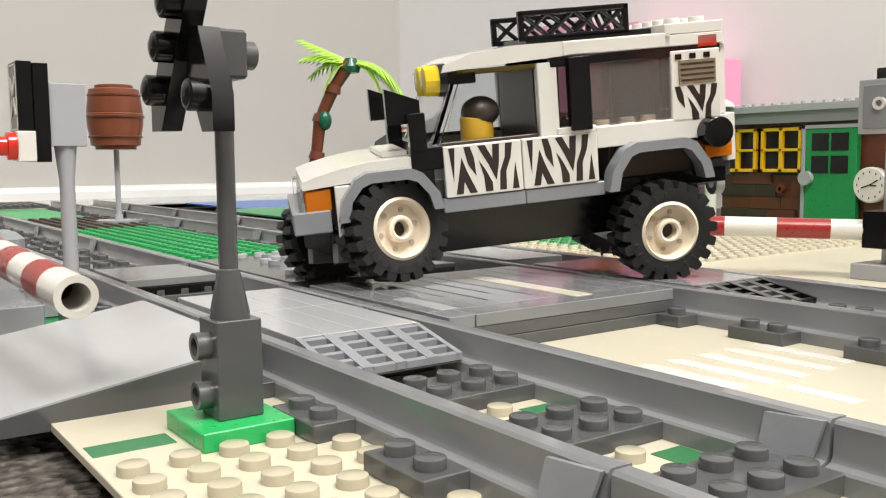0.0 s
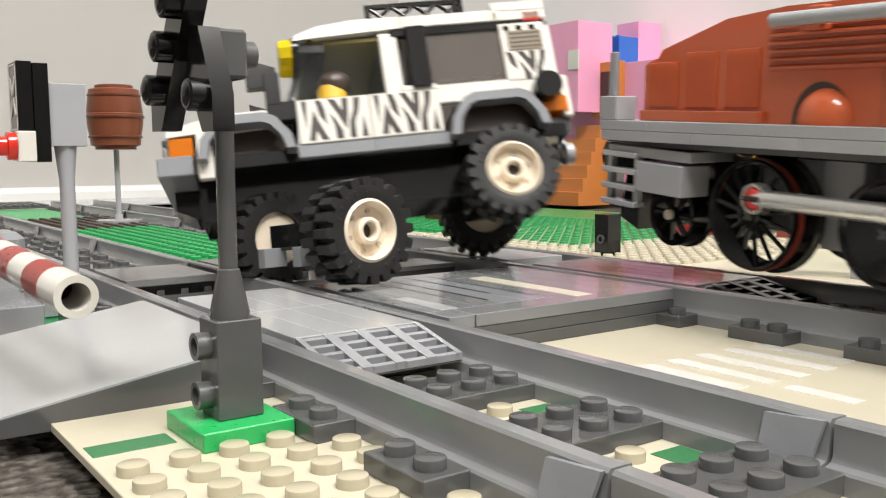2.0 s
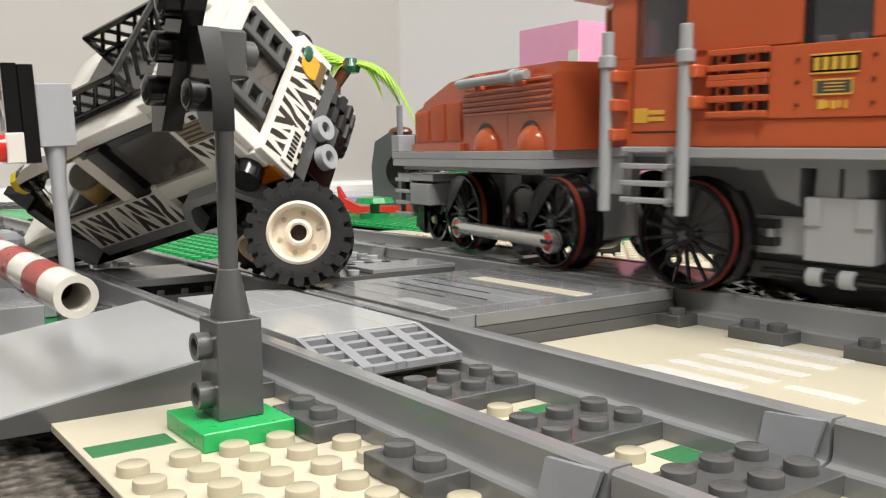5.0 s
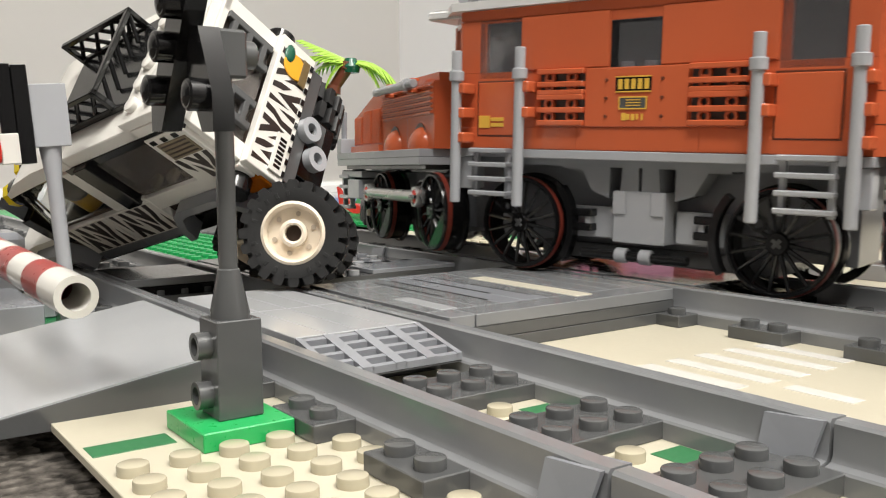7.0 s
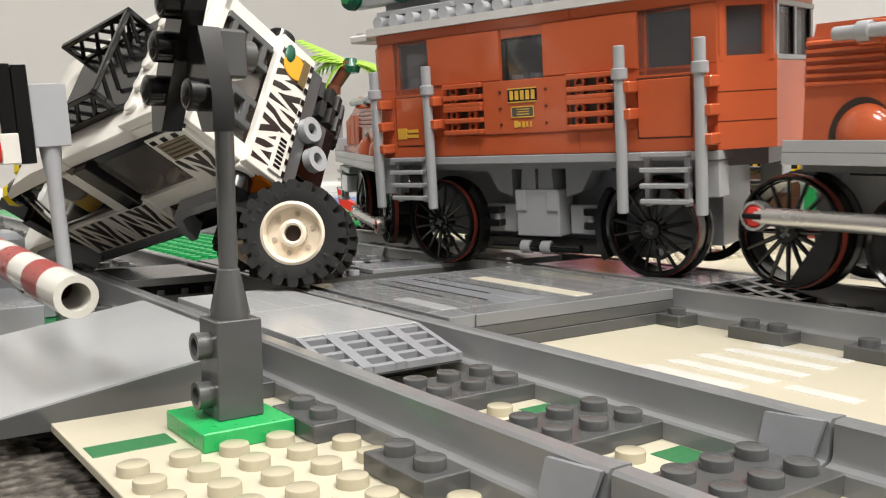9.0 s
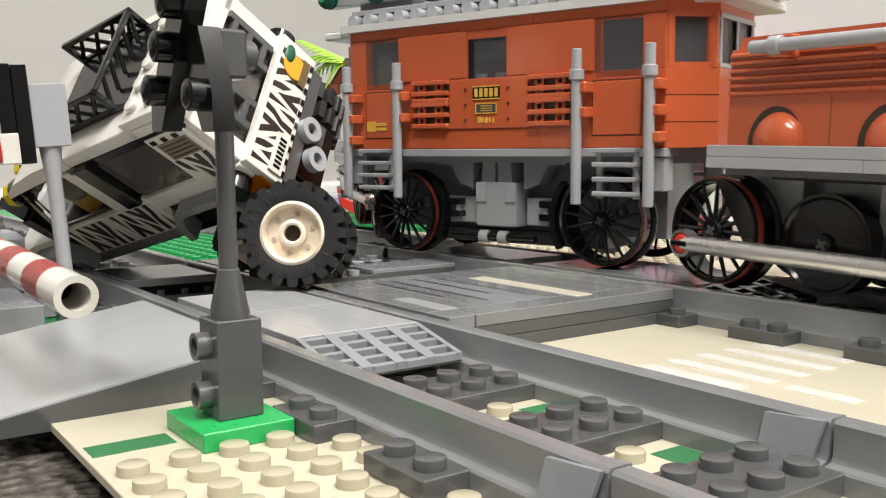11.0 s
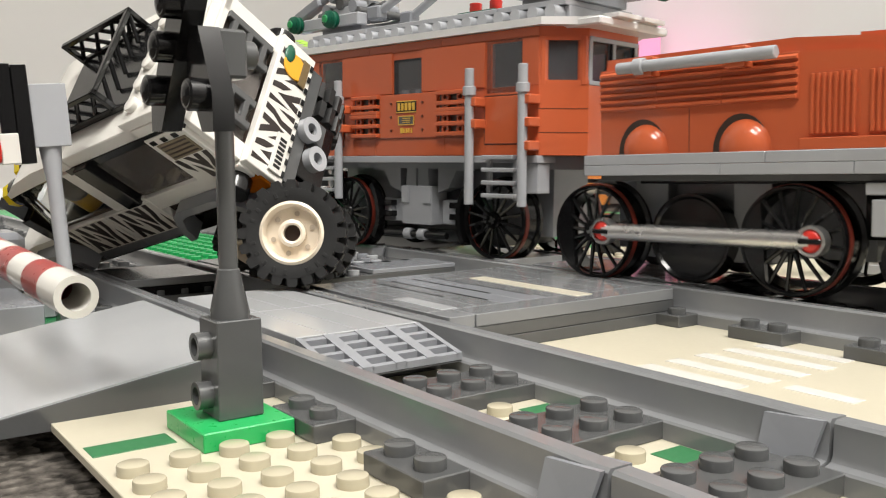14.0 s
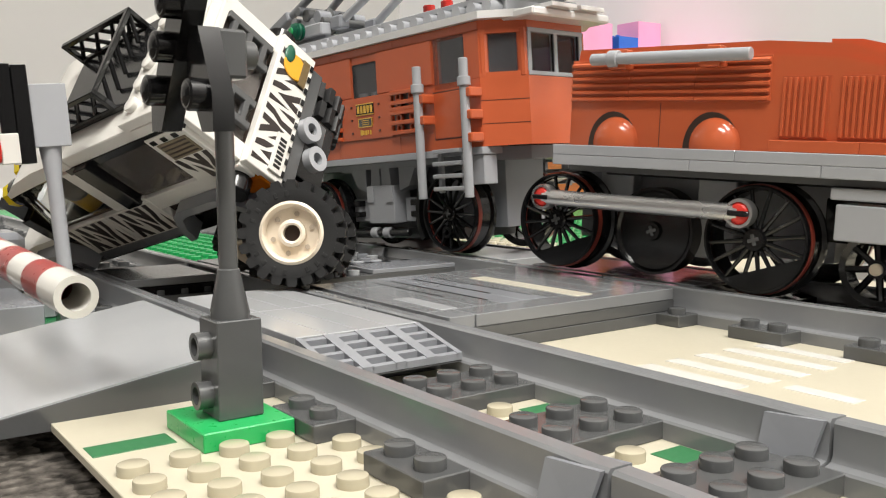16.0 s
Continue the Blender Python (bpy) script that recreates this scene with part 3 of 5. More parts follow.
# ---- pink pig-shaped house ----
pig = thing("pig_house", "brick-built pink house shaped like a blocky pig on orange stairs", "toy house")
hd = part("head", Geo().box(-642, -548, 600, 650, 96, 190), PINK, pig)
part("snout_mark", Geo().box(-612, -590, 598.8, 600.5, 128, 150, 0.1), PINKD, hd)
part("snout_mark", Geo().box(-612, -604, 598.6, 600.5, 108, 130, 0.1), PINKD, hd)
part("eye", Geo().box(-642.6, -632, 598.8, 600.5, 124, 140, 0.1), BLACK, hd)
part("eye_white", Geo().box(-562, -547, 598.8, 600.5, 140, 160, 0.1), WHITE, hd)
part("body", Geo().box(-622, -440, 640, 725, 46, 146), PINK, pig)
part("rear_block", Geo().box(-580, -548, 690, 726, 140, 196), PINK, pig)
bl = part("blue_roof", Geo().box(-590, -548, 660, 690, 150, 178), BLUE, pig, "dark blue block with studs")
for k in range(5):
    part("roof_stud", Geo().stud(-586 + k * 8, 664, 178, 10), BLUE, bl)
dd = part("door", Geo().box(-560, -520, 632, 640, 92, 148), ORANGE, pig, "orange wooden door with dark panes")
part("pane", Geo().box(-546, -530, 630.8, 633, 112, 138, 0.1), DBROWN, dd)
for k in range(6):
    part("stair", Geo().box(-676 + k * 20, -540, 600 - 6 + k * 6, 640, k * 14 - 2, k * 14 + 12.5), ORANGE, pig, "orange stair block")
part("leg", Geo().box(-520, -480, 640, 680, -2, 46), PINK, pig)

# ---- small garden things on the green plate ----
rock = thing("rock_arch", "dark grey rock panel with a dark round cave", "toy rock", "", mm(-655, 455, 0.6))
part("rock", Geo().prism([(-32, 0), (-34, 40), (-30, 66), (-14, 76), (20, 72), (34, 58), (38, 0)], "x", -14, 14).turned(Matrix.Rotation(radians(-42), 4, "Z")), DBG, rock)
part("cave", Geo().lathe([(21, 13), (20.5, 14.6)], (0, 2, 36), "x", 24).turned(Matrix.Rotation(radians(-42), 4, "Z")), BLACK, rock)
part("brown_top", Geo().ball((0, -6, 76), 12, 12, 8, 1.2, 1, 0.5), BROWN, rock)
canoe = thing("red_canoe", "red toy canoe on the green plate", "canoe", "", mm(-520, 345, 1))
part("hull", Geo().prism([(-40, 24), (-34, 14), (-20, 7), (20, 7), (32, 12), (38, 20), (36, 6), (24, 1), (-26, 1), (-38, 8)], "y", -9, 9).turned(Matrix.Rotation(radians(52), 4, "Z")), REDP, canoe)
planter = thing("planter", "brown and green brick planter with red and white flowers", "planter", "", mm(-405, 335, 2))
part("lower_brick", Geo().box(-24, 30, -10, 10, 0, 9), BROWN, planter)
part("green_plate", Geo().box(-24, 34, -10, 11, 9, 12.4), GREEN, planter)
part("upper_brick", Geo().box(-8, 14, -8, 8, 12.4, 24), BROWN, planter)
part("green_top", Geo().box(-10, 16, -9, 9, 24, 27.4), GREEN, planter)
for k, (x, z, m) in enumerate(((-4, 36, GREEN), (4, 40, GREEN), (12, 36, GREEN), (2, 46, REDP), (26, 30, GREEN), (30, 38, WHITE))):
    part("flower" if m in (REDP, WHITE) else "leaf_block", Geo().box(x - 5, x + 5, -4, 5, z - 5, z), m, planter)
plank = thing("orange_plank", "orange-brown plank bridge on the green plate", "plank", "", mm(-468, 362, 1))
part("plank", Geo().box(-26, 30, -7, 7, 0, 14), ORANGE, plank)
strip = thing("striped_panel", "black panel with white streaks standing behind the planter", "toy panel", "", mm(-767, 640, -6))
part("panel", Geo().box(-72, 72, -4, 4, 0, 71), zebra("streak_print", 1.0, 0.6), strip)
shrub = thing("toy_shrub", "small green toy shrub in tiers", "shrub", "", mm(-462, 300, 1))
part("tier", Geo().lathe([(12, 0), (12, 5), (4, 6), (4, 12), (16, 13), (14, 17), (3, 18)], (0, 0, 0), "z", 10), GREEN, shrub)
bstub = thing("black_post_brick", "small black brick standing by the far rail", "brick", "", mm(-164, 252, 0))
part("brick", Geo().box(-4.5, 4.5, -4.5, 4.5, 0, 20), BLACK, bstub)
part("hole", Geo().ring([(2.3, -5.2), (1.4, -5.2), (1.4, -4.4), (2.3, -4.4)], (0, 0, 8), "y", 14), DBG, bstub)


# ---- articulated toy locomotive: two hood units and a cab unit ----
def spoked_wheel(parent, x, y, side, r=15.2, disc=False, spokes=16, name="wheel", weight=False):
    """A driving wheel about its own centre; side is -1 or 1, the way its face looks along y."""
    g = Geo()
    f = lambda q: side * q
    if disc:
        g.lathe([(2.6, f(2.4)), (3.0, f(1.2)), (r - 2.4, f(1.0)), (r - 1.6, f(1.8)), (r - 0.8, f(1.8)), (r - 0.8, f(-5)), (2, f(-5))], (0, 0, 0), "y", 36)
    else:
        g.ring([(r - 1.7, f(1.5)), (r - 1.3, f(2.2)), (r - 0.7, f(2.2)), (r - 0.4, f(1.6)), (r - 0.4, f(0.6)), (r - 1.7, f(0.6))], (0, 0, 0), "y", 44)
        g.ring([(r - 1.9, f(-1.0)), (r - 0.3, f(-1.0)), (r - 0.1, f(-6.0)), (r + 1.0, f(-6.4)), (r + 1.0, f(-7.6)), (r - 1.9, f(-7.6))], (0, 0, 0), "y", 44)
        g.lathe([(1.2, f(2.6)), (2.9, f(2.6)), (3.3, f(2.0)), (3.3, f(-3))], (0, 0, 0), "y", 20)
    w = part(name, g, BLACK, parent, "", (x, y, r))
    if not disc:
        sp = Geo().rod((2.6, f(0.9), 0), (r - 1.2, f(0.9), 0), 0.72, 8, 0.52).mesh("spoke", BLACK)
        for k in range(spokes):
            o = new("spoke", sp)
            o.parent = w
            o.rotation_euler = (0, 2 * math.pi * (k + 0.5) / spokes, 0)
        if name != "pony_wheel":
            part("rim_band", Geo().ring([(r - 0.9, f(0.6)), (r - 0.1, f(0.6)), (r, f(-1.0)), (r - 0.9, f(-1.0))], (0, 0, 0), "y", 44), REDRIM, w, "red-brown wheel rim")
        if weight:
            a0 = 0.96
            seg = [((r - 1.3) * math.cos(math.pi - a0 + 2 * a0 * k / 14), (r - 1.3) * math.sin(math.pi - a0 + 2 * a0 * k / 14)) for k in range(15)]
            part("counterweight", Geo().prism(seg, "y", min(f(0.1), f(1.9)), max(f(0.1), f(1.9))), BLACK, w)
            part("crank_boss", Geo().lathe([(2.7, f(0.2)), (2.7, f(2.6)), (2.2, f(3.0))], (CRANK, 0, 0), "y", 18), BLACK, w)
        else:
            part("pin_hole_boss", Geo().ring([(1.3, f(0.4)), (2.4, f(0.4)), (2.4, f(1.9)), (1.3, f(1.9))], (CRANK, 0, 0), "y", 18), BLACK, w)
    part("axle_cross", Geo().box(-1.6, 1.6, side * 2.6 - 0.2, side * 2.6 + 0.2, -0.5, 0.5, 0.1).box(-0.5, 0.5, side * 2.65 - 0.2, side * 2.65 + 0.2, -1.6, 1.6, 0.1), DBG, w)
    return w


CRANK = 7.6


def hood_unit(label, dx=0.0, ex=0.0, low=2.4, slip=0.0):
    """Low hood on a bogie; +x points away from the cab, z from the rail head. dx, ex: how far the bogie and its end stand out; slip: the platform's."""
    t = thing("locomotive_hood_unit", label, "locomotive", "articulated locomotive")
    for z, xs in ((35.2, (-29.5, 17, 53, 93)), (38.3, (-29.5, 30, 72, 94))):
        for a, b in zip(xs, xs[1:]):
            part("platform_plate", Geo().box(a + 0.05 + slip, b - 0.05 + slip, -31, 31, z, z + 3.05, 0.2), LBG, t)
    part("platform_rim", Geo().box(-26 + slip, 90 + slip, -27, 27, 33.4, 35.2, 0.2), DBG, t)
    part("hood", Geo().prism([(-27, 41.4), (-27, 67), (34, 67), (54, 65.5), (82, 58.5), (84, 57.5), (84, 41.4)], "y", -25.6, 25.6), RUST, t)
    part("hood_roof", Geo().prism([(-26.6, 66.8), (-26, 70.4), (34, 70.6), (54, 69.0), (79, 62.0), (81.5, 58.8), (54, 65.4), (34, 66.8)], "y", -23.4, 23.4), RUST, t)
    part("roof_plate", Geo().prism([(46, 69.6), (46, 71.6), (54, 71.2), (70, 67.2), (70, 64.6), (54, 69)], "y", -12, 12), RUST, t)
    part("hood_end_plate", Geo().box(-30.5, -27, -6, 6, 46, 60, 0.3), MIDG, t)
    part("bogie_frame", Geo().box(-33 + dx, 50 + dx, -8, 8, 9, 33), MIDG, t)
    for x in (-17, 17):
        part("motor_block", Geo().box(x - 6 + dx, x + 6 + dx, -13, 13, 7, 31, 0.3), LBG, t, "grey motor block between the wheels")
    part("underframe", Geo().box(-20, 56, -15, 15, 30, 35.1), BLACK, t)
    truck = part("pony_truck", Geo().box(-4, 36 + ex, -9, 9, -6, 6, 0.4), BLACK, t, "front truck with steps and small wheels", (51 + dx, 0, 21))
    for s in (-1, 1):
        y = s * 25.6
        sl = part("side_panel", Geo().box(-26.8, 36.4, min(y, y + s * 0.5), max(y, y + s * 0.5), 54.4, 66.6, 0.1), RUSTD, t)
        for k in range(6):
            z = 54.8 + k * 2.0
            for a, b in ((-26.4, -6.1), (-5.9, 14.9), (15.1, 36.2)):
                part("louvre", Geo().prism([(y, z), (y + s * 1.5, z), (y + s * 1.5, z + 0.7), (y, z + 1.6)], "x", a, b), RUST, sl)
        part("panel_joint", Geo().box(4.0, 4.25, min(y, y + s * 0.06), max(y, y + s * 0.06), 41.6, 54.2, 0.02), BROWN, t)
        for x0 in (39.5, 54.5, 69.5):
            drop = max(0, x0 - 54) * 0.16
            pn = part("rib_panel", Geo().box(x0, x0 + 12.4, min(y, y + s * 0.3), max(y, y + s * 0.3), 45, 61 - drop, 0.05), RUSTD, t)
            for k in range(8):
                part("rib", Geo().box(x0 + 0.3 + k * 1.5, x0 + 1.1 + k * 1.5, min(y, y + s * 1.0), max(y, y + s * 1.0), 45.4, 60.6 - drop, 0.12), RUST, pn)
        part("ledge", Geo().box(37.6, 60.5, min(y, y + s * 2.2), max(y, y + s * 2.2), 41.4, 44.4, 0.15), RUST, t)
        part("ledge", Geo().box(60.6, 83.5, min(y, y + s * 2.2), max(y, y + s * 2.2), 41.4, 44.4, 0.15), RUST, t)
        for x in (20.3, -11.5):
            arc = [(x + 8.4 * math.cos(a * math.pi / 14), 41.5 + 10.2 * math.sin(a * math.pi / 14)) for a in range(15)]
            # dark plate paints the recess's shade; dome set off-centre leaves a crescent
            ar = part("lamp_arch", Geo().prism(arc, "y", y - s * 0.1, y + s * 0.35), DBROWN, t, "dark plate for the shade in the dome recess")
            part("round_cover", Geo().ball((x - s * 1.1, y - s * 1.2, 42.6), 7.8, 26, 16, 1, 0.8, 1), RUST, ar, "glossy orange-brown dome")
        pp = part("pipe", Geo().rod((-17, s * 30.5, 66.6), (32.5, s * 30.5, 66.6), 1.75, 16), LBG, t, "light grey pipe along the hood")
        part("collar", Geo().rod((-11, s * 30.5, 66.6), (-7.6, s * 30.5, 66.6), 2.5, 16), LBG, pp)
        for x in (-11, 18):
            part("clip", Geo().box(x, x + 6.0, min(y, s * 31), max(y, s * 31), 63.6, 65.2).box(x + 1, x + 5.0, min(y, s * 29), max(y, s * 29), 68, 69.4), RUST, pp)
        for x in (-30.2, 35.0):
            spoked_wheel(t, x + dx, s * 24.0, s, 15.2, weight=True)
        spoked_wheel(t, dx, s * 17.0, s, 14.0, True, name="centre_wheel")
        rod = part("side_rod", Geo().rod((-32.6, 0, 0), (32.6, 0, 0), 2.45, 20), CHROME, t, "silver connecting rod", (dx + 2.4, s * 29.6, 15.2))
        for x in (-32.6, 32.6):
            part("rod_end", Geo().ring([(3.1, -1.7), (3.9, -1.7), (4.1, 0), (3.9, 1.7), (3.1, 1.7)], (x, 0, 0), "y", 24), CHROME, rod)
            part("rod_pin", Geo().lathe([(3.1, s * -1.2), (3.1, s * 1.0), (2.3, s * 1.9), (0.4, s * 2.3)], (x, 0, 0), "y", 20), REDP, rod, "red crank pin")
            part("pin_slot", Geo().box(x - 3.0, x + 3.0, s * 2.0 - 0.6, s * 2.0 + 0.6, -0.75, 0.75, 0.3), BLACK, rod)
        part("sand_box", Geo().box(6, 19 + ex, *sorted((s * 19, s * 30)), -3.4, 5.6, 0.3), LBG, truck, "grey box beside the steps")
        part("box_plate", Geo().box(4, 34 + ex, *sorted((s * 12, s * 29)), 6.6, 9.6, 0.3), LBG, truck)
        for x in (20.5, 33):
            part("stringer", Geo().box(x + ex, x + 2 + ex, s * 27 - 1.2, s * 27 + 1.2, -9, 8), LBG, truck)
        for z in (-9, -4, 1, 6):
            part("step", Geo().box(20 + ex, 35.6 + ex, *sorted((s * 25.5, s * 30)), z, z + 1.7), LBG, truck)
        part("buffer_beam", Geo().box(34 + ex, 37 + ex, *sorted((s * 8, s * 28)), 2, 10), DBG, truck)
        part("buffer", Geo().rod((36 + ex, s * 17, 5), (43 + ex, s * 17, 5), 2.2, 14).lathe([(6.0, 43 + ex), (6.4, 44 + ex), (5.4, 45.2 + ex)], (0, s * 17, 5), "x", 20), BLACK, truck)
        f = lambda q: s * q
        g = Geo().ring([(8.0, f(1.4)), (9.6, f(1.8)), (9.8, f(-4)), (10.4, f(-4.4)), (10.4, f(-5.4)), (8.0, f(-5.4))], (0, 0, 0), "y", 32).lathe([(1.2, f(2.4)), (2.4, f(2.4)), (2.6, f(-3))], (0, 0, 0), "y", 14)
        for k in range(8):
            a = math.pi * (k + 0.5) / 4
            g.rod((2.0 * math.cos(a), f(0.6), 2.0 * math.sin(a)), (8.6 * math.cos(a), f(0.6), 8.6 * math.sin(a)), 0.9, 6)
        part("pony_wheel", g, BLACK, truck, "", (14 + ex, s * 18.0, -10.6))
        part("axle_end", Geo().lathe([(1.6, f(2.0)), (1.6, f(3.4)), (1.2, f(3.7))], (14 + ex, s * 18.0, -10.6), "y", 14), CREAM, truck, "cream axle end")
        part("corner_block", Geo().box(86 + slip, 94 + slip, min(s * 23, s * 31), max(s * 23, s * 31), 41.4, 48.6), LBG, t)
        part("hand_rail", Geo().rod((91 + slip, s * 28, 48), (91 + slip, s * 28, 62), 1.4, 10), MIDG, t)
    part("cow_catcher", Geo().prism([(31 + ex, -18), (40 + ex, -15), (37 + ex, 3), (31 + ex, 3)], "y", -18, 18), BLACK, truck)
    for p in t.children:
        if p.name.split(".")[0] in ("platform_plate", "platform_rim", "hood", "hood_roof", "roof_plate", "hood_end_plate", "side_panel", "panel_joint", "rib_panel", "ledge", "lamp_arch", "pipe", "corner_block", "hand_rail"):
            p.location.z -= 0.001 * low
    return t


def cab_unit(label):
    t = thing("locomotive_cab_unit", label, "locomotive", "articulated locomotive")
    outline = lambda e: [(-66 - e, -28.5 - e), (66 + e, -28.5 - e), (78.5 + e, -16 - e), (78.5 + e, 16 + e), (66 + e, 28.5 + e), (-66 - e, 28.5 + e), (-78.5 - e, 16 + e), (-78.5 - e, -16 - e)]
    part("sole_bar", Geo().box(-67, 67, -30, 30, 36.9, 39.6), LBG, t, "light grey sole bar")
    part("floor_plate", Geo().prism(outline(-4), "z", 34.6, 39.4), MIDG, t)
    part("cab_base", Geo().prism(outline(0), "z", 39.7, 64.4), RUST, t)
    part("cab_top", Geo().prism(outline(-0.3), "z", 81.4, 84.9), RUST, t)
    # solid black block stands in for the shade inside the cab
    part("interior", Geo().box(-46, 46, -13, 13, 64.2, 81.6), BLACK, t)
    part("roof", Geo().prism(outline(2.6), "z", 84.9, 87.6), ROOFP, t, "pale grey overhanging roof")
    for sx in (-1, 1):
        part("roof_end", Geo().box(min(sx * 70, sx * 87), max(sx * 70, sx * 87), -22, 22, 84.2, 87.2, 0.6), ROOFP, t)
        for yy in (-8, 8):
            part("roof_end_plate", Geo().box(min(sx * 74, sx * 90), max(sx * 74, sx * 90), yy - 7, yy + 7, 87.2, 88.8, 0.2), ROOFP, t)
    hump = part("roof_hump", Geo().box(-72, 72, -19, 19, 87.6, 92.6), LBG, t)
    for a in (-72, -34, 3, 40):
        part("roof_cap", Geo().box(a + 0.1, min(a + 37, 72) - 0.1, -21.5, 21.5, 92.6, 94.6), LBG, t)
    for k in range(18):
        for s in (-1, 1):
            part("roof_stud", Geo().lathe([(2.4, s * 25.4), (2.4, s * 23.0), (2.4, s * 19.2)], (-68 + k * 8.0, 0, 90.2), "y", 12), LBG, hump)
    for s in (-1, 1):
        y = s * 28.5
        lo, hi = lambda d: min(y, y - s * d), lambda d: max(y, y - s * d)
        out = lambda d: (min(y, y + s * d), max(y, y + s * d))
        for a, b in ((-66, -58.2), (-41.4, -9.2), (7.4, 41.4), (58.2, 66)):
            part("wall_panel", Geo().box(a, b, lo(5), hi(5), 64.4, 81.4, 0.2), RUST, t)
        for a, b in ((-41.2, -9.4), (7.6, 41.2)):
            part("raised_panel", Geo().box(a, b, *out(0.8), 64.8, 81.4, 0.25), RUST, t)
        for a, b in ((-66, -24), (-23.8, 18), (18.2, 66)):
            part("header_course", Geo().box(a, b, *out(0.25), 81.7, 84.8, 0.1), RUST, t)
        part("window_header", Geo().box(-9.2, 7.4, lo(5), hi(5), 78.4, 81.4, 0.2), RUST, t)
        for a, b, z0, z1 in ((-58.2, -41.4, 62.4, 81.4), (-9.2, 7.4, 64.4, 78.4), (41.4, 58.2, 62.4, 81.4)):
            w = part("window", Geo().box(a + 0.1, b - 0.1, lo(6.4), hi(5.6), z0, z1, 0.1), DARKGLASS, t, "dark smoked window")
            f = RUST if z1 > 80 else BLACK
            part("window_frame", Geo().box(a, a + 3.0, lo(5.4), hi(2.6), z0, z1, 0.2), f, w)
            part("window_frame", Geo().box(a, b, lo(5.4), hi(3.2), z1 - 1.2, z1, 0.2), f, w)
            part("window_sill", Geo().box(a, b, lo(6), hi(1.6), 62.4, 64.6, 0.2), RUST, w)
        for x in (-4.6, 3.4):
            part("sill_stud", Geo().stud(x, y - s * 3.6, 64.6, 14), LBG, t)
        for a, b in ((-65.6, -20.2), (-20, 20), (20.2, 65.6)):
            part("base_course", Geo().box(a, b, *out(0.25), 39.9, 46.6, 0.15), RUST, t)
        for sx in (-1, 1):
            part("door", Geo().box(min(sx * 41.2, sx * 58.0), max(sx * 41.2, sx * 58.0), *out(0.7), 44.0, 61.2, 0.3), RUST, t)
            part("door_gap", Geo().box(min(sx * 40.6, sx * 58.6), max(sx * 40.6, sx * 58.6), *out(0.3), 43.5, 61.8, 0.1), BROWN, t)
            lv = part("louvre_bay", Geo().box(min(sx * 17.4, sx * 33.4), max(sx * 17.4, sx * 33.4), *out(0.3), 47.2, 64.6, 0.05), DBROWN, t)
            for k in range(5):
                z = 47.2 + k * 3.95
                part("louvre_slat", Geo().box(min(sx * 17.0, sx * 33.8), max(sx * 17.0, sx * 33.8), *out(2.6), z, z + 1.7, 0.3), RUST, lv)
            part("louvre_slat", Geo().box(min(sx * 17.0, sx * 33.8), max(sx * 17.0, sx * 33.8), *out(2.5), 56.6, 58.2, 0.3), RUST, lv)
            for z in (49.9, 53.9, 59.6, 62.0):
                for q in (21.5, 29.5):
                    part("recess_stud", Geo().ring([(1.0, 0), (1.9, 0), (1.9, s * 1.6), (1.0, s * 1.6)], (sx * q, y, z), "y", 12), RUSTD, lv)
            for x, zs in ((38, (57.6, 49.6)), (63.4, (57.6, 49.6, 41.4))):
                p = part("grab_post", Geo().rod((sx * x, s * 34.2, 21.4), (sx * x, s * 34.2, 71.6), 1.75, 18), LBG, t, "light grey round grab post")
                part("collar", Geo().rod((sx * x, s * 34.2, 61.6), (sx * x, s * 34.2, 65.0), 2.5, 18), LBG, p)
                for z in zs:
                    part("post_clip", Geo().box(sx * x - 1.4, sx * x + 3.6, *sorted((y, s * 35)), z, z + 3.4, 0.4), RUST, p)
            st = part("ladder", Geo().box(min(sx * 43.4, sx * 58.6), max(sx * 43.4, sx * 58.6), *sorted((s * 29.5, s * 33.6)), 38.2, 39.8, 0.3), LBG, t)
            for x in (44.6, 57.4):
                part("stringer", Geo().box(sx * x - 0.9, sx * x + 0.9, *sorted((s * 29, s * 31)), 23.4, 38.2), LBG, st)
            for z in (24.2, 28.9, 33.6):
                part("rung", Geo().box(min(sx * 43.2, sx * 58.8), max(sx * 43.2, sx * 58.8), *sorted((s * 29.5, s * 33.6)), z, z + 1.6, 0.35), LBG, st)
            part("ladder_back", Geo().box(min(sx * 60, sx * 66.5), max(sx * 60, sx * 66.5), *sorted((s * 22, s * 29)), 26, 36.9, 0.3), LBG, t)
            spoked_wheel(t, sx * 42.6, s * 23.6, s, 15.4)
            # curved brake shoe on a grey carrier with a dark hinge block
            arc = [(sx * (42.6 - 18.0 * math.cos(a)), 15.4 + 18.0 * math.sin(a)) for a in [radians(-32 + 8 * k) for k in range(10)]]
            arc += [(sx * (42.6 - 20.2 * math.cos(a)), 15.4 + 20.2 * math.sin(a)) for a in [radians(40 - 8 * k) for k in range(10)]]
            part("brake_shoe", Geo().prism(arc, "y", *sorted((s * 21.5, s * 25))), BLACK, t)
            part("brake_carrier", Geo().box(min(sx * 10, sx * 25), max(sx * 10, sx * 25), *sorted((s * 14, s * 19.5)), 12, 22, 0.4), LBG, t)
            part("brake_hinge", Geo().box(min(sx * 17, sx * 23.4), max(sx * 17, sx * 23.4), *sorted((s * 19, s * 23)), 14.2, 16.6, 0.3).box(min(sx * 17, sx * 23.4), max(sx * 17, sx * 23.4), *sorted((s * 19, s * 23)), 18.8, 21.2, 0.3), BLACK, t)
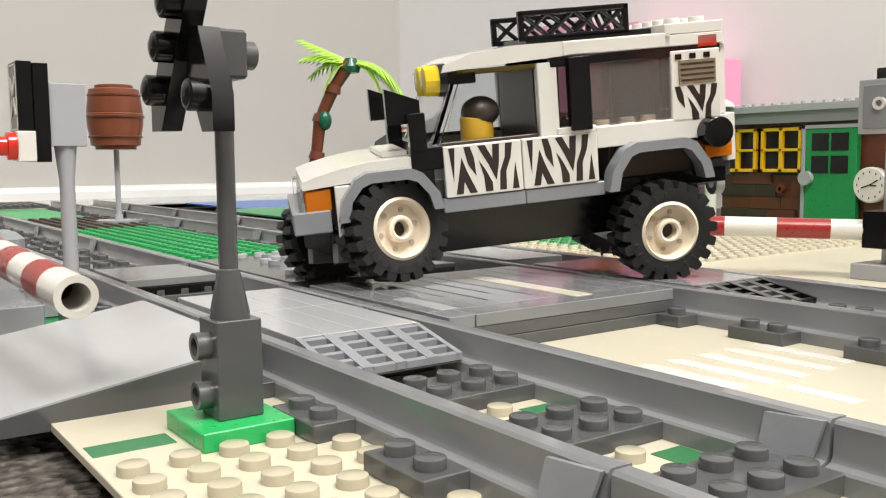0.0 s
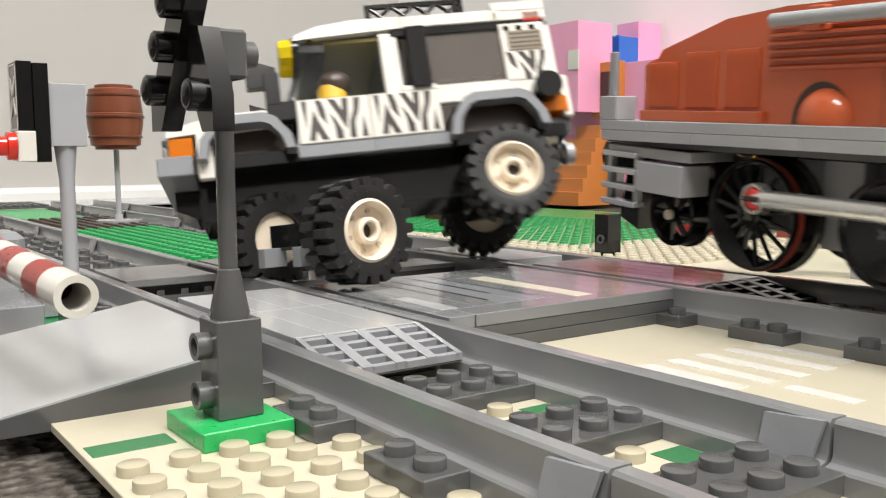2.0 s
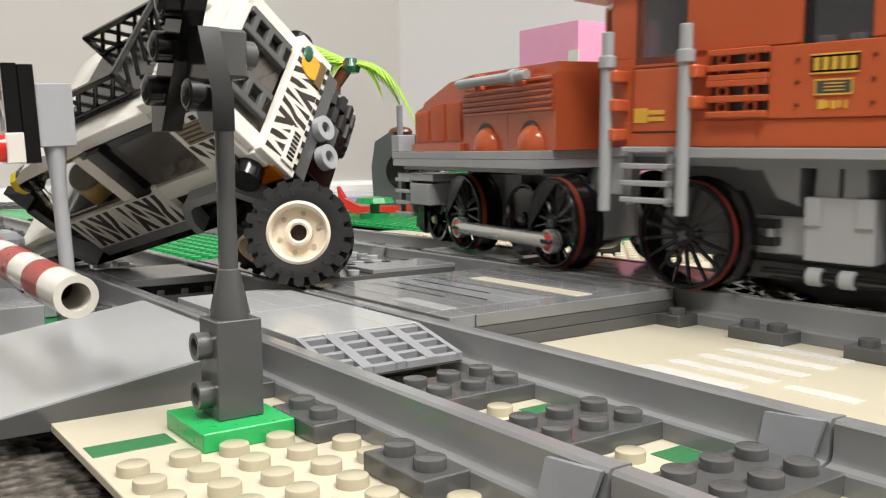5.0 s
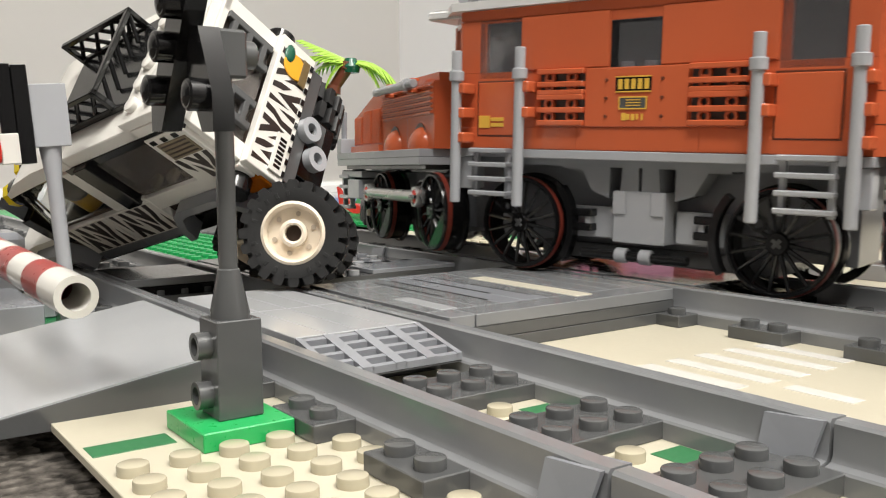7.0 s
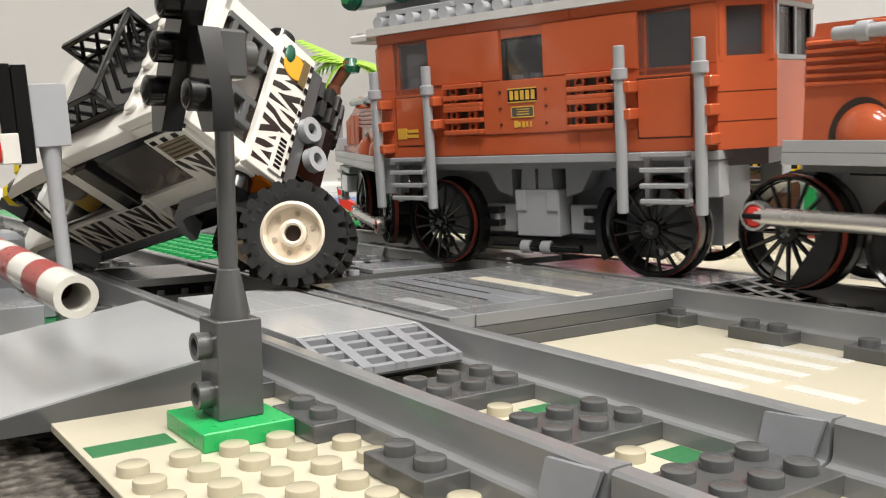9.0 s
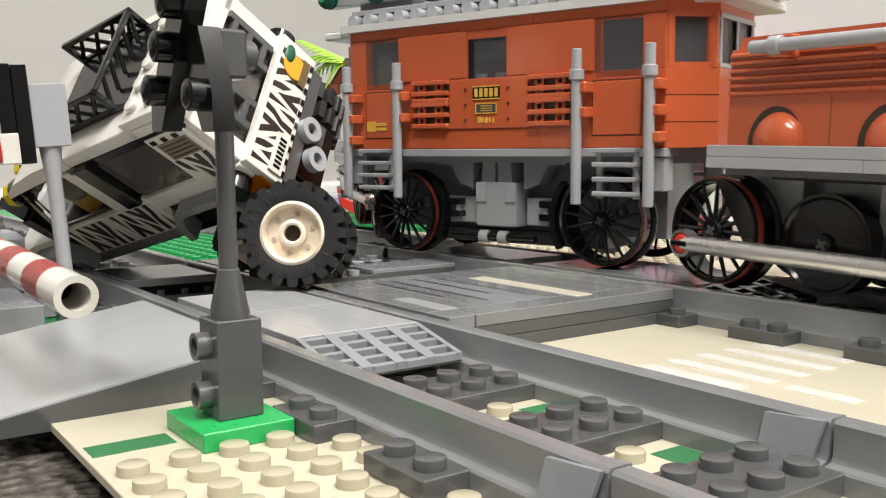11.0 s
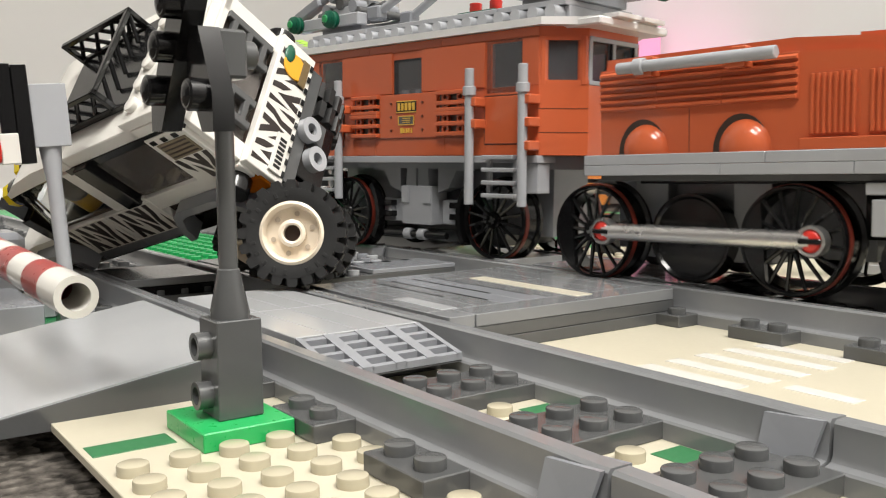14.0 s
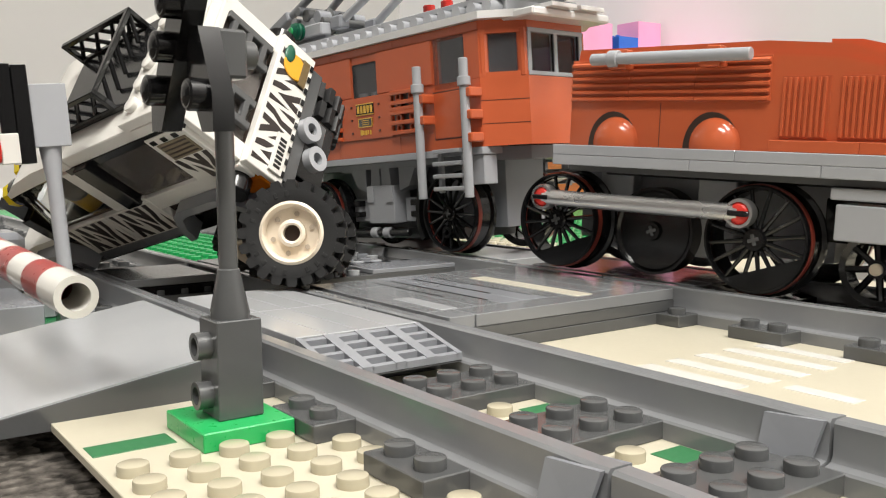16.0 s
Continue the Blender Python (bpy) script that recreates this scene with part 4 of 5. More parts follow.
            part("hinge_pin", Geo().box(min(sx * 18, sx * 20), max(sx * 18, sx * 20), *sorted((s * 19, s * 22)), 15, 20, 0.3), LBG, t)
            part("side_slope", Geo().prism([(sx * 11, 36.6), (sx * 28, 36.6), (sx * 28, 33.8), (sx * 21, 33.8), (sx * 17, 27), (sx * 11, 25)], "y", *sorted((s * 15, s * 23))), MIDG, t)
        cb = part("centre_box", Geo().box(-8.6, 8.6, *sorted((s * 15, s * 24.4)), 11.6, 27.6, 0.3), LBG, t, "light grey tank under the cab")
        for sx in (-1, 1):
            part("hinge_plate", Geo().box(min(sx * 4.2, sx * 8.5), max(sx * 4.2, sx * 8.5), *sorted((s * 24.4, s * 25.1)), 20.4, 27.4, 0.2), LBG, cb)
            part("tank_neck", Geo().prism([(sx * 0.6, 27.6), (sx * 6.6, 27.6), (sx * 5.8, 36.6), (sx * 0.6, 36.6)], "y", *sorted((s * 15, s * 24.0))), MIDG, cb)
        tb = part("cross_rod", Geo().rod((-20, s * 23, 7.6), (16, s * 23, 7.6), 1.5, 14), BLACK, t)
        for x in (-7.6, 0.6):
            part("rod_clip", Geo().rod((x, s * 23, 7.6), (x + 3.8, s * 23, 7.6), 2.4, 16), LBG, tb)
        pl = part("centre_panel", Geo().box(-17.0, 16.6, *out(1.0), 46.9, 64.5, 0.25), RUST, t)
        q = y + s * 1.0
        fr = lambda d: (min(q, q + s * d), max(q, q + s * d))
        np_ = part("number_plate", Geo().box(-6.4, 5.2, *fr(0.3), 57.0, 61.8, 0.05), BLACK, pl, "black plate with gold bars")
        for k in range(5):
            part("gold_bar", Geo().box(-5.5 + k * 2.15, -4.1 + k * 2.15, *fr(0.5), 57.9, 60.9, 0.03), GOLD, np_)
        part("gold_edge", Geo().box(-6.4, 5.2, *fr(0.42), 61.4, 61.8, 0.03).box(-6.4, 5.2, *fr(0.42), 57.0, 57.4, 0.03), GOLD, np_)
        sm = part("small_plate", Geo().box(-5.2, 4.0, *fr(0.3), 52.0, 55.8, 0.05), DBG, pl)
        part("gold_edge", Geo().box(-5.2, 4.0, *fr(0.42), 55.4, 55.8, 0.03).box(-5.2, 4.0, *fr(0.42), 52.0, 52.4, 0.03).box(-5.2, -4.8, *fr(0.42), 52, 55.8, 0.03).box(3.6, 4.0, *fr(0.42), 52, 55.8, 0.03), GOLD, sm)
        for z in (53.0, 53.8, 54.6):
            part("gold_line", Geo().box(-2.8, 2.0, *fr(0.45), z, z + 0.3, 0.02), GOLD, sm)
        for k, w in enumerate((1.5, 1.0, 1.1, 0.7, 0.6)):
            x0 = -4.2 + k * 1.6
            part("gold_mark", Geo().box(x0, x0 + w, *fr(0.3), 48.8 + 0.2 * (k % 2), 51.0 - 0.3 * (k > 0), 0.05), GOLD, pl)
        for x in (-9.6, 8.6):
            for z in (50.0, 55.4, 60.8):
                part("rivet", Geo().lathe([(0.55, 0), (0.45, s * 0.5)], (x, q, z), "y", 8), BROWN, pl)
        gm = part("builder_mark", Geo().box(-57.4, -53.0, *out(1.0), 46.4, 50.4, 0.05), GOLD, t, "gold lettering bars on the cab side")
        for z in (46.8, 48.6):
            part("gold_bar", Geo().box(-52.6, -47.4, *out(1.0), z, z + 1.2, 0.05), GOLD, gm)
        for sx in (-1, 1):
            a, c = Vector((sx * 66, s * 28.5, 0)), Vector((sx * 78.5, s * 16, 0))
            for z in (47.6, 56.0):
                part("corner_joint", Geo().prism([(a.x, a.y + s * 0.05), (c.x + sx * 0.06, c.y + s * 0.05), (c.x * 0.96, c.y * 0.9), (a.x * 0.96, a.y * 0.9)], "z", z, z + 0.3), BROWN, t)
            for u in (0.08, 0.92):
                p = a.lerp(c, u)
                part("corner_post", Geo().rod((p.x * 0.982, p.y * 0.95, 64.4), (p.x * 0.982, p.y * 0.95, 81.6), 2.0, 10), RUST, t)
            inn = [(a.x * 0.985, a.y * 0.94), (c.x * 0.985, c.y * 0.94), (c.x * 0.97, c.y * 0.9), (a.x * 0.97, a.y * 0.9)]
            part("corner_window", Geo().prism(inn, "z", 64.4, 81.4), DARKGLASS, t, "smoked corner window")
            part("corner_sill", Geo().prism([(a.x, a.y), (c.x, c.y), (c.x * 0.96, c.y * 0.9), (a.x * 0.96, a.y * 0.9)], "z", 64.4, 66.2), RUST, t)
            part("corner_header", Geo().prism([(a.x, a.y), (c.x, c.y), (c.x * 0.96, c.y * 0.9), (a.x * 0.96, a.y * 0.9)], "z", 80.0, 81.5), RUST, t)
    for sx in (-1, 1):
        w = part("end_window", Geo().box(min(sx * 76, sx * 77.4), max(sx * 76, sx * 77.4), -14, 14, 64.6, 81.2, 0.1), CLEAR, t, "clear end window")
        for yy in (-14.6, 0, 14.6):
            part("window_bar", Geo().box(min(sx * 75.6, sx * 78.4), max(sx * 75.6, sx * 78.4), yy - 1, yy + 1, 64.4, 81.4, 0.2), LBG, w)
            for e in (-1.2, 1.2):
                part("window_seal", Geo().box(min(sx * 77.2, sx * 78.0), max(sx * 77.2, sx * 78.0), yy + e - 0.3, yy + e + 0.3, 65.2, 80.8, 0.1), BLACK, w)
        for z in (64.5, 80.0):
            part("window_rail", Geo().box(min(sx * 75.8, sx * 78.6), max(sx * 75.8, sx * 78.6), -15.6, 15.6, z, z + 1.6, 0.2), LBG, w)
    part("underframe", Geo().box(-60, 60, -11, 11, 9, 36.6), MIDG, t)
    part("lower_frame", Geo().box(-40, 40, -15, 15, 4.6, 9.4), DBG, t)
    for sx in (-1, 1):
        pan = part("pantograph_base", Geo().box(min(sx * 46, sx * 74), max(sx * 46, sx * 74), -14, 14, 94.6, 98.4), MIDG, t)
        for yy in (-15, 15):
            e = 1 if yy > 0 else -1
            part("base_beam", Geo().box(min(sx * 44, sx * 90), max(sx * 44, sx * 90), yy - 3, yy + 3, 98.0, 103.4, 0.5), LBG, pan)
            for x in (60, 86):
                part("insulator", Geo().ring([(1.2, 0), (3.6, e * 0.3), (4.1, e * 1.4), (2.8, e * 2.0), (4.1, e * 2.6), (4.1, e * 3.7), (2.8, e * 4.3), (3.6, e * 5.2), (1.2, e * 6.2)], (sx * x, yy + e * 2.4, 101.2), "y", 20), DGREEN, pan, "dark green ringed insulator")
                part("insulator_pin", Geo().rod((sx * x, yy, 101.2), (sx * x, yy + e * 9.2, 101.2), 1.7, 12), GREEN, pan)
        for yy in (-10, 10):
            part("arm", Geo().box(-3, 16, -2.6, 2.6, -2.4, 2.4, 0.6).turned(Matrix.Translation((sx * 94, yy, 107)) @ Matrix.Rotation(radians(sx * 20), 4, "Y")), MIDG, pan)
            part("arm", Geo().rod((sx * 92, yy, 107), (sx * 60, yy * 0.8, 121), 1.9, 12), MIDG, pan)
            part("arm", Geo().rod((sx * 42, yy, 102), (sx * 12, yy * 0.8, 115), 1.9, 12), LBG, pan)
            part("arm_clip", Geo().box(min(sx * 36, sx * 44), max(sx * 36, sx * 44), yy - 3, yy + 3, 100, 106, 0.8), MIDG, pan)
            part("arm", Geo().rod((sx * 80, yy, 104.6), (sx * 52, yy * 0.6, 110), 2.3, 12), DBG, pan)
            for x, z in ((72, 107), (62, 109.5), (53, 107.5)):
                part("arm_joint", Geo().rod((sx * x, yy - 3.4, z), (sx * x, yy + 3.4, z), 3.0, 14), MIDG if x != 62 else DBG, pan)
            part("arm_clip", Geo().box(min(sx * 55, sx * 68), max(sx * 55, sx * 68), yy - 2.4, yy + 2.4, 103.6, 108, 0.6), LBG, pan)
        part("cross_shaft", Geo().rod((sx * 66, -15, 112), (sx * 66, 15, 112), 2.2, 14), MIDG, pan)
        part("cross_shaft", Geo().rod((sx * 50, -13, 105), (sx * 50, 13, 105), 2.0, 14), DBG, pan)
        for k in range(2):
            part("contact_bar", Geo().rod((sx * (56 + 5 * k), -25, 121.6), (sx * (56 + 5 * k), 25, 121.6), 1.5, 10), LBG, pan)
    part("roof_fuse", Geo().box(6, 26, -7, 7, 94.6, 98.2), DGREEN, t, "dark green roof fitting with red end")
    for x in (10, 21):
        part("fuse_end", Geo().rod((x, 0, 98), (x, 0, 102.6), 2.6, 12), REDP, t)
    return t


lead = hood_unit("orange-brown front hood of a crocodile locomotive on spoked wheels", 5.5, 6.0, 2.0, 4.5)
cabu = cab_unit("orange-brown locomotive cab with grey grab posts and ladders")
rear = hood_unit("orange-brown rear hood of the locomotive with silver side rods")


# ---- the white safari car ----
def road_wheel(parent, at, side, name="wheel"):
    """Knobbly tyre and cream rim; side -1 faces -y, 1 faces +y; at is the middle of the outer face."""
    s = -side
    P = lambda r, d: (r, s * d)
    g = Geo().ring([P(8.8, 0.5), P(11.0, 0.0), P(13.0, 0.1), P(13.1, 1.0), P(13.1, 13.0), P(13.0, 13.9), P(8.8, 13.5)], (0, 0, 0), "y", 40)
    w = part(name, g, TYRE, parent, "black knobbly rubber tyre", at)
    for row, (d0, d1) in enumerate(((0.2, 6.6), (7.4, 13.8))):
        y0, y1 = sorted((s * d0, s * d1))
        lug = Geo().prism([(12.4, -1.55), (14.6, -1.45), (15.35, -1.1), (15.35, 1.1), (14.6, 1.45), (12.4, 1.55)], "y", y0, y1).mesh("tread_block", TYRE)
        for k in range(20):
            o = new("tread_block", lug)
            o.parent = w
            o.rotation_euler = (0, 2 * math.pi * (k + 0.5 * row) / 20, 0)
    rim = part("rim", Geo().ring([P(9.2, 0.3), P(8.4, -0.3), P(7.9, 0.4), P(7.5, 3.2), P(4.0, 3.6), P(3.9, 0.9), P(3.0, 0.5), P(2.4, 0.8), P(2.4, 12), P(9.2, 12)], (0, 0, 0), "y", 36), CREAM, w, "cream rim with a round hub hole")
    # dim and dark discs stand in for the shade in the rim's holes
    for k in range(6):
        a = 2 * math.pi * k / 6 + 0.3
        y0, y1 = sorted((s * 2.9, s * 3.5))
        part("rim_hole", Geo().lathe([(0.75, y0), (0.75, y1)], (5.8 * math.cos(a), 0, 5.8 * math.sin(a)), "y", 12), plastic_dim, rim)
    y0, y1 = sorted((s * 4.0, s * 5.0))
    part("hub_hole", Geo().lathe([(2.35, y0), (2.35, y1)], (0, 0, 0), "y", 16), DBROWN, rim)
    random.seed(2)
    for k in range(16):
        if k in (3, 9, 15):
            continue
        a = 2 * math.pi * k / 22 + 0.6
        y0, y1 = sorted((s * -0.12, s * 0.3))
        g3 = Geo().box(10.6, 12.2, y0, y1, -0.5, 0.5, 0.1).turned(Matrix.Rotation(a, 4, "Y"))
        part("raised_mark", g3, TYRE, w)
    return w


plastic_dim = plastic("rim_hole_shade", (0.45, 0.38, 0.30), 0.4)


STROKES = (((0.0, 1.0), (0.09, 1.0), (0.05, 0.27)), ((0.18, 0.78), (0.24, 0.5), (0.38, 0.0), (0.27, 0.0), (0.2, 0.26), (0.17, 0.0), (0.07, 0.0)),
           ((0.22, 1.0), (0.31, 1.0), (0.36, 0.75), (0.38, 0.36), (0.27, 0.62)), ((0.43, 0.68), (0.52, 0.47), (0.61, 0.18), (0.61, 0.0), (0.5, 0.0), (0.49, 0.32)),
           ((0.42, 1.0), (0.53, 1.0), (0.63, 0.7), (0.64, 1.0), (0.74, 1.0), (0.72, 0.6), (0.67, 0.22), (0.56, 0.6)),
           ((0.83, 1.0), (0.93, 1.0), (0.9, 0.7), (0.82, 0.4), (0.81, 0.0), (0.71, 0.0), (0.73, 0.4), (0.81, 0.7)), ((0.96, 0.58), (1.0, 0.0), (0.9, 0.0)))


def zebra_strokes(owner, w, h, place, n):
    """Bold forked animal stripes over a panel w by h; place lays the flat strokes on the car."""
    rounds = max(1, round(n / 6))
    for r in range(rounds):
        for poly in STROKES if n > 5 else STROKES[2:6]:
            sx, x0 = (1.0, 0.0) if n > 5 else (1.4, -0.31)
            part("zebra_stripe", Geo().prism([((r + x0 + sx * u) / rounds * w, v * h) for u, v in poly], "y", -0.1, 0.1).turned(place), STRIPE, owner)


STRIPE = plastic("stripe_print", (0.028, 0.02, 0.018), 0.3)


def safari_car():
    t = thing("safari_car", "white toy off-road car with zebra doors and black roof rack", "toy car")
    part("chassis", Geo().box(-20, 100, 20, 44, -13, 1), BLACK, t)
    part("floor_pan", Geo().box(-14, 104, 9, 55, 0.8, 5.4), BLACK, t)
    bay = part("engine_bay", Geo().box(-24, 12, 12, 52, 1, 14), DBROWN, t)
    part("hood", Geo().prism([(-27.4, 12.2), (-27.2, 14.6), (-24, 15.6), (-16, 17.3), (-7, 18.5), (5.4, 18.7), (5.4, 14.2), (-24, 12.4)], "y", 7, 57), WHITE, t)
    part("hood_tile", Geo().box(-3, 4.6, 14, 44, 18.6, 20.3), WHITE, t)
    part("radiator", Geo().box(-27.5, -24, 14, 50, 3, 12), DBG, t)
    part("bumper", Geo().box(-31, -20, 7, 57, -0.6, 6.0, 0.4), MIDG, t)
    part("tow_hook", Geo().prism([(-28, -7), (-22, -10), (-14, -9), (-12, -1), (-28, -0.6)], "y", 24, 40), BLACK, t)
    for y0 in (7.4, 47.6):
        hl = part("headlight", Geo().box(-27, -19.5, y0, y0 + 9, 5.6, 12.0, 0.4), TORANGE, t, "clear orange headlight block")
        part("lens", Geo().box(-29, -27.2, y0 + 0.6, y0 + 8.4, 5.6, 12, 0.4), CLEAR, hl)
    for s in (0, 1):
        Y = (lambda a, b: (a, b)) if s == 0 else (lambda a, b: (64 - b, 64 - a))
        def bx(name, mat, x0, x1, d0, d1, z0, z1, label="", parent=t, c=0.25):
            return part(name, Geo().box(x0, x1, *Y(d0, d1), z0, z1, c), mat, parent, label)
        bx("front_upright", WHITE, -18.4, -13.6, 6.2, 9, -2.5, 12.6)
        bx("sill", MIDG, 13, 38, 6.6, 10, 1.2, 5.4)
        bx("sill", MIDG, 38.1, 63, 6.6, 10, 1.2, 5.4)
        for x0 in (14.0, 37.7):
            dr = bx("door", WHITE, x0, x0 + 23.4, 6.2, 9, 5.6, 20.6, "white door with printed dark zebra stripes")
            zebra_strokes(dr, 20.6, 13.6, Matrix.Translation((x0 + 1.5, 6.2 if s == 0 else 57.8, 6.4)), 7)
        bx("cowl", BLACK, 4.5, 14, 6.6, 12, 14.5, 21)
        bx("door_top", DBROWN, 14, 44, 8.4, 10, 20.4, 21.6)
        bx("pillar", WHITE, 44, 50, 7, 10.5, 20.4, 42)
        bx("arm_rest", WHITE, 49, 61, 6.2, 10, 20.6, 22.6)
        bx("snorkel", BLACK, 53, 59.5, 4.6, 8.2, 21.5, 43)
        bx("snorkel", BLACK, 4.6, 9.6, 6.4, 10.4, 20, 31)
        part("snorkel_top", Geo().prism([(-1, 28), (-1, 38.5), (9, 34.5), (9, 28)], "y", *Y(10.4, 14)), BLACK, t)
        part("front_window", Geo().prism([(15, 21.6), (21.5, 40.6), (44, 41), (44, 21.6)], "y", *Y(8.6, 9.2)), CLEAR, t, "clear side window")
        part("windscreen_post", Geo().prism([(10.6, 21), (19.4, 42), (22.0, 42), (13.4, 21)], "y", *Y(7.4, 9.6)), CLEAR, t)
        w = bx("rear_window", SMOKE, 60, 86, 7.4, 8.2, 22.2, 40.6, "dark smoked side window")
        bx("window_rail", BLACK, 48, 102, 6.8, 9.4, 40.4, 43.2)
        bx("belt", WHITE, 61, 104, 6.4, 10, 15.4, 21.8)
        for x in (65, 73, 80):
            part("belt_stud", Geo().stud(x, 12 if s == 0 else 52, 21.8, 12), CREAM, t)
        q = bx("quarter_panel", WHITE, 85.6, 101.5, 6.4, 9.4, 20.6, 42, "white rear quarter panel with stripes and vent")
        zebra_strokes(q, 14, 10.4, Matrix.Translation((86.6, 6.4 if s == 0 else 57.6, 21)), 4)
        v = bx("vent", plastic_vent, 88, 100, 6.0, 6.6, 32, 39, "brown printed vent", q, 0.05)
        for k in range(4):
            bx("vent_line", DBROWN, 88.6, 99.4, 5.9, 6.2, 32.8 + k * 1.6, 33.4 + k * 1.6, "", q, 0.03)
        for k in range(3):
            bx("check_mark", BLACK, 87 + k * 4.6, 89 + k * 4.6, 6.1, 6.5, 39.4, 41, "", q, 0.03)
        for x0, x1, top in ((-18.2, 12.4, 15.9), (62.6, 96.5, 16.4)):
            o = [(x0, 2.5), (x0 + 1.2, 8.5), (x0 + 5.5, top - 1.6), (x0 + 9, top), (x1 - 9, top), (x1 - 5.5, top - 1.6), (x1 - 1.2, 8.5), (x1, 3.5)]
            i = [(x1 - 3.0, 3.5), (x1 - 4.2, 8.0), (x1 - 7.4, top - 4), (x1 - 10, top - 3), (x0 + 10, top - 3), (x0 + 7.4, top - 4), (x0 + 4.2, 8.0), (x0 + 3.0, 2.5)]
            g = Geo().prism(o + i, "y", *Y(1.6, 8.0))
            part("wheel_arch", g, MIDG, t, "grey wheel arch")
        cp = part("filler_cap", Geo().rod((98, Y(1.0, 6.6)[0], 17), (98, Y(1.0, 6.6)[1], 17), 4.7, 22), BLACK, t)
        bx("tail_lamp", TORANGE, 96, 105, 6.6, 14, 9.0, 14.4, "clear orange tail lamp")
        bx("red_lamp", TRED, 94.5, 101, 6.6, 12, 42.6, 46.2, "clear red roof lamp")
    part("rear_beam", Geo().box(92, 106, 10, 54, 2.5, 8.0), DBG, t)
    part("hitch", Geo().box(104, 108, 28, 36, -3, 2, 0.4), DBG, t)
    part("windscreen", Geo().prism([(11.4, 21.4), (19.8, 41.6), (20.8, 41.6), (12.6, 21.4)], "y", 9, 55), CLEAR, t, "clear sloping windscreen")
    part("dash", Geo().box(8, 14, 10, 54, 14, 21), BLACK, t)
    part("inner_wall", Geo().prism([(44, 5.4), (44, 41), (52, 41), (52, 5.4)], "y", 12, 52), DBROWN, t)
    part("roof_front", Geo().prism([(15.4, 41.6), (16.4, 43.6), (24, 46.2), (36, 47.6), (52, 47.6), (52, 43.4), (20, 42.0)], "y", 6.6, 57.4), WHITE, t)
    part("roof_middle", Geo().box(52.1, 86, 6.6, 57.4, 43.4, 47.6, 0.3), WHITE, t)
    part("roof_visor", Geo().box(20, 46, 9, 55, 40.4, 42.0), plastic("olive_liner", (0.22, 0.17, 0.03), 0.4), t)
    rr = part("roof_rear", Geo().box(84, 103, 6.6, 57.4, 43.4, 46.8).box(84, 103, 6.6, 57.4, 46.9, 50.1), WHITE, t)
    for i in range(2):
        for j in range(6):
            part("roof_stud", Geo().stud(89 + i * 8, 12 + j * 8, 50.1, 14), WHITE, rr)
    lb = part("light_bar", Geo().box(16.5, 26, 9, 55, 38.0, 41.4), BLACK, t)
    for y in (11, 21):
        part("roof_light", Geo().lathe([(3.2, 10.4), (4.3, 10.9), (4.5, 15), (3.6, 16.5)], (0, y, 39.6), "x", 8), TYELLOW, lb, "clear yellow roof light")
        part("light_ring", Geo().lathe([(4.7, 15), (4.8, 17.2), (3.2, 17.6)], (0, y, 39.6), "x", 16), BLACK, lb)
    rk = part("rack_floor", Geo().box(44, 85, 16, 50, 47.8, 49.6), BLACK, t)
    for y in (16, 48.2):
        g = Geo().box(42, 77, y, y + 1.8, 56, 57.6).box(42, 77, y, y + 1.8, 48.6, 50.2).box(42, 43.8, y, y + 1.8, 49, 57).box(75.2, 77, y, y + 1.8, 49, 57)
        for k in range(4):
            x = 43.5 + k * 8.1
            g.rod((x, y + 0.9, 50), (x + 7.6, y + 0.9, 56.4), 0.75, 8).rod((x + 7.6, y + 0.9, 50), (x, y + 0.9, 56.4), 0.75, 8)
        part("rack_side", g, BLACK, rk, "black lattice roof rack side")
    g = Geo().box(75.2, 77, 16, 50, 56, 57.6)
    for k in range(5):
        y = 17 + k * 6.2
        g.rod((76.1, y, 50), (76.1, y + 6.8, 56.4), 0.75, 8)
    part("rack_end", g, BLACK, rk)
    tg = part("tail_gate", Geo().box(103.6, 106.6, 7.4, 56.6, 7.4, 22), WHITE, t, "white tail gate with zebra print and badge")
    zebra_strokes(tg, 44, 11.6, Matrix.Translation((106.6, 9.6, 9.2)) @ Matrix.Rotation(radians(90), 4, "Z"), 12)
    part("badge", Geo().lathe([(0.2, 107.25), (4.4, 107.2), (4.6, 106.8)], (0, 48, 15), "x", 20), plastic("badge_orange", (0.8, 0.38, 0.02), 0.35), tg, "round orange and green badge")
    part("badge_leaf", Geo().ball((106.9, 51, 18), 2.6, 12, 8, 0.3, 1.4, 0.8), DGREEN, tg)
    part("badge_base", Geo().box(106.8, 107.4, 43, 53, 9.6, 12.4, 0.05), plastic("badge_brown", (0.14, 0.09, 0.03), 0.4), tg)
    pl = part("plate", Geo().box(106.8, 107.4, 9.5, 23, 9.2, 14.2, 0.05), WHITE, tg, "white plate with dark bars")
    for k in range(7):
        part("dark_bar", Geo().box(107.3, 107.6, 11 + k * 1.6, 12 + k * 1.6, 10.4, 13, 0.02), BLACK, pl)
    for k in range(10):
        part("check_mark", Geo().box(106.7, 107.1, 10 + k * 4.6, 12 + k * 4.6, 7.8, 9, 0.03), BLACK, tg)
    part("rear_frame", Geo().box(101, 104, 8, 14, 22, 43.2).box(101, 104, 50, 56, 22, 43.2).box(101, 104, 8, 56, 41, 43.4), WHITE, t)
    rw = part("rear_glass", Geo().box(101.4, 102.2, 13, 51, 22, 41.2, 0.1), SMOKE, t, "dark rear window")
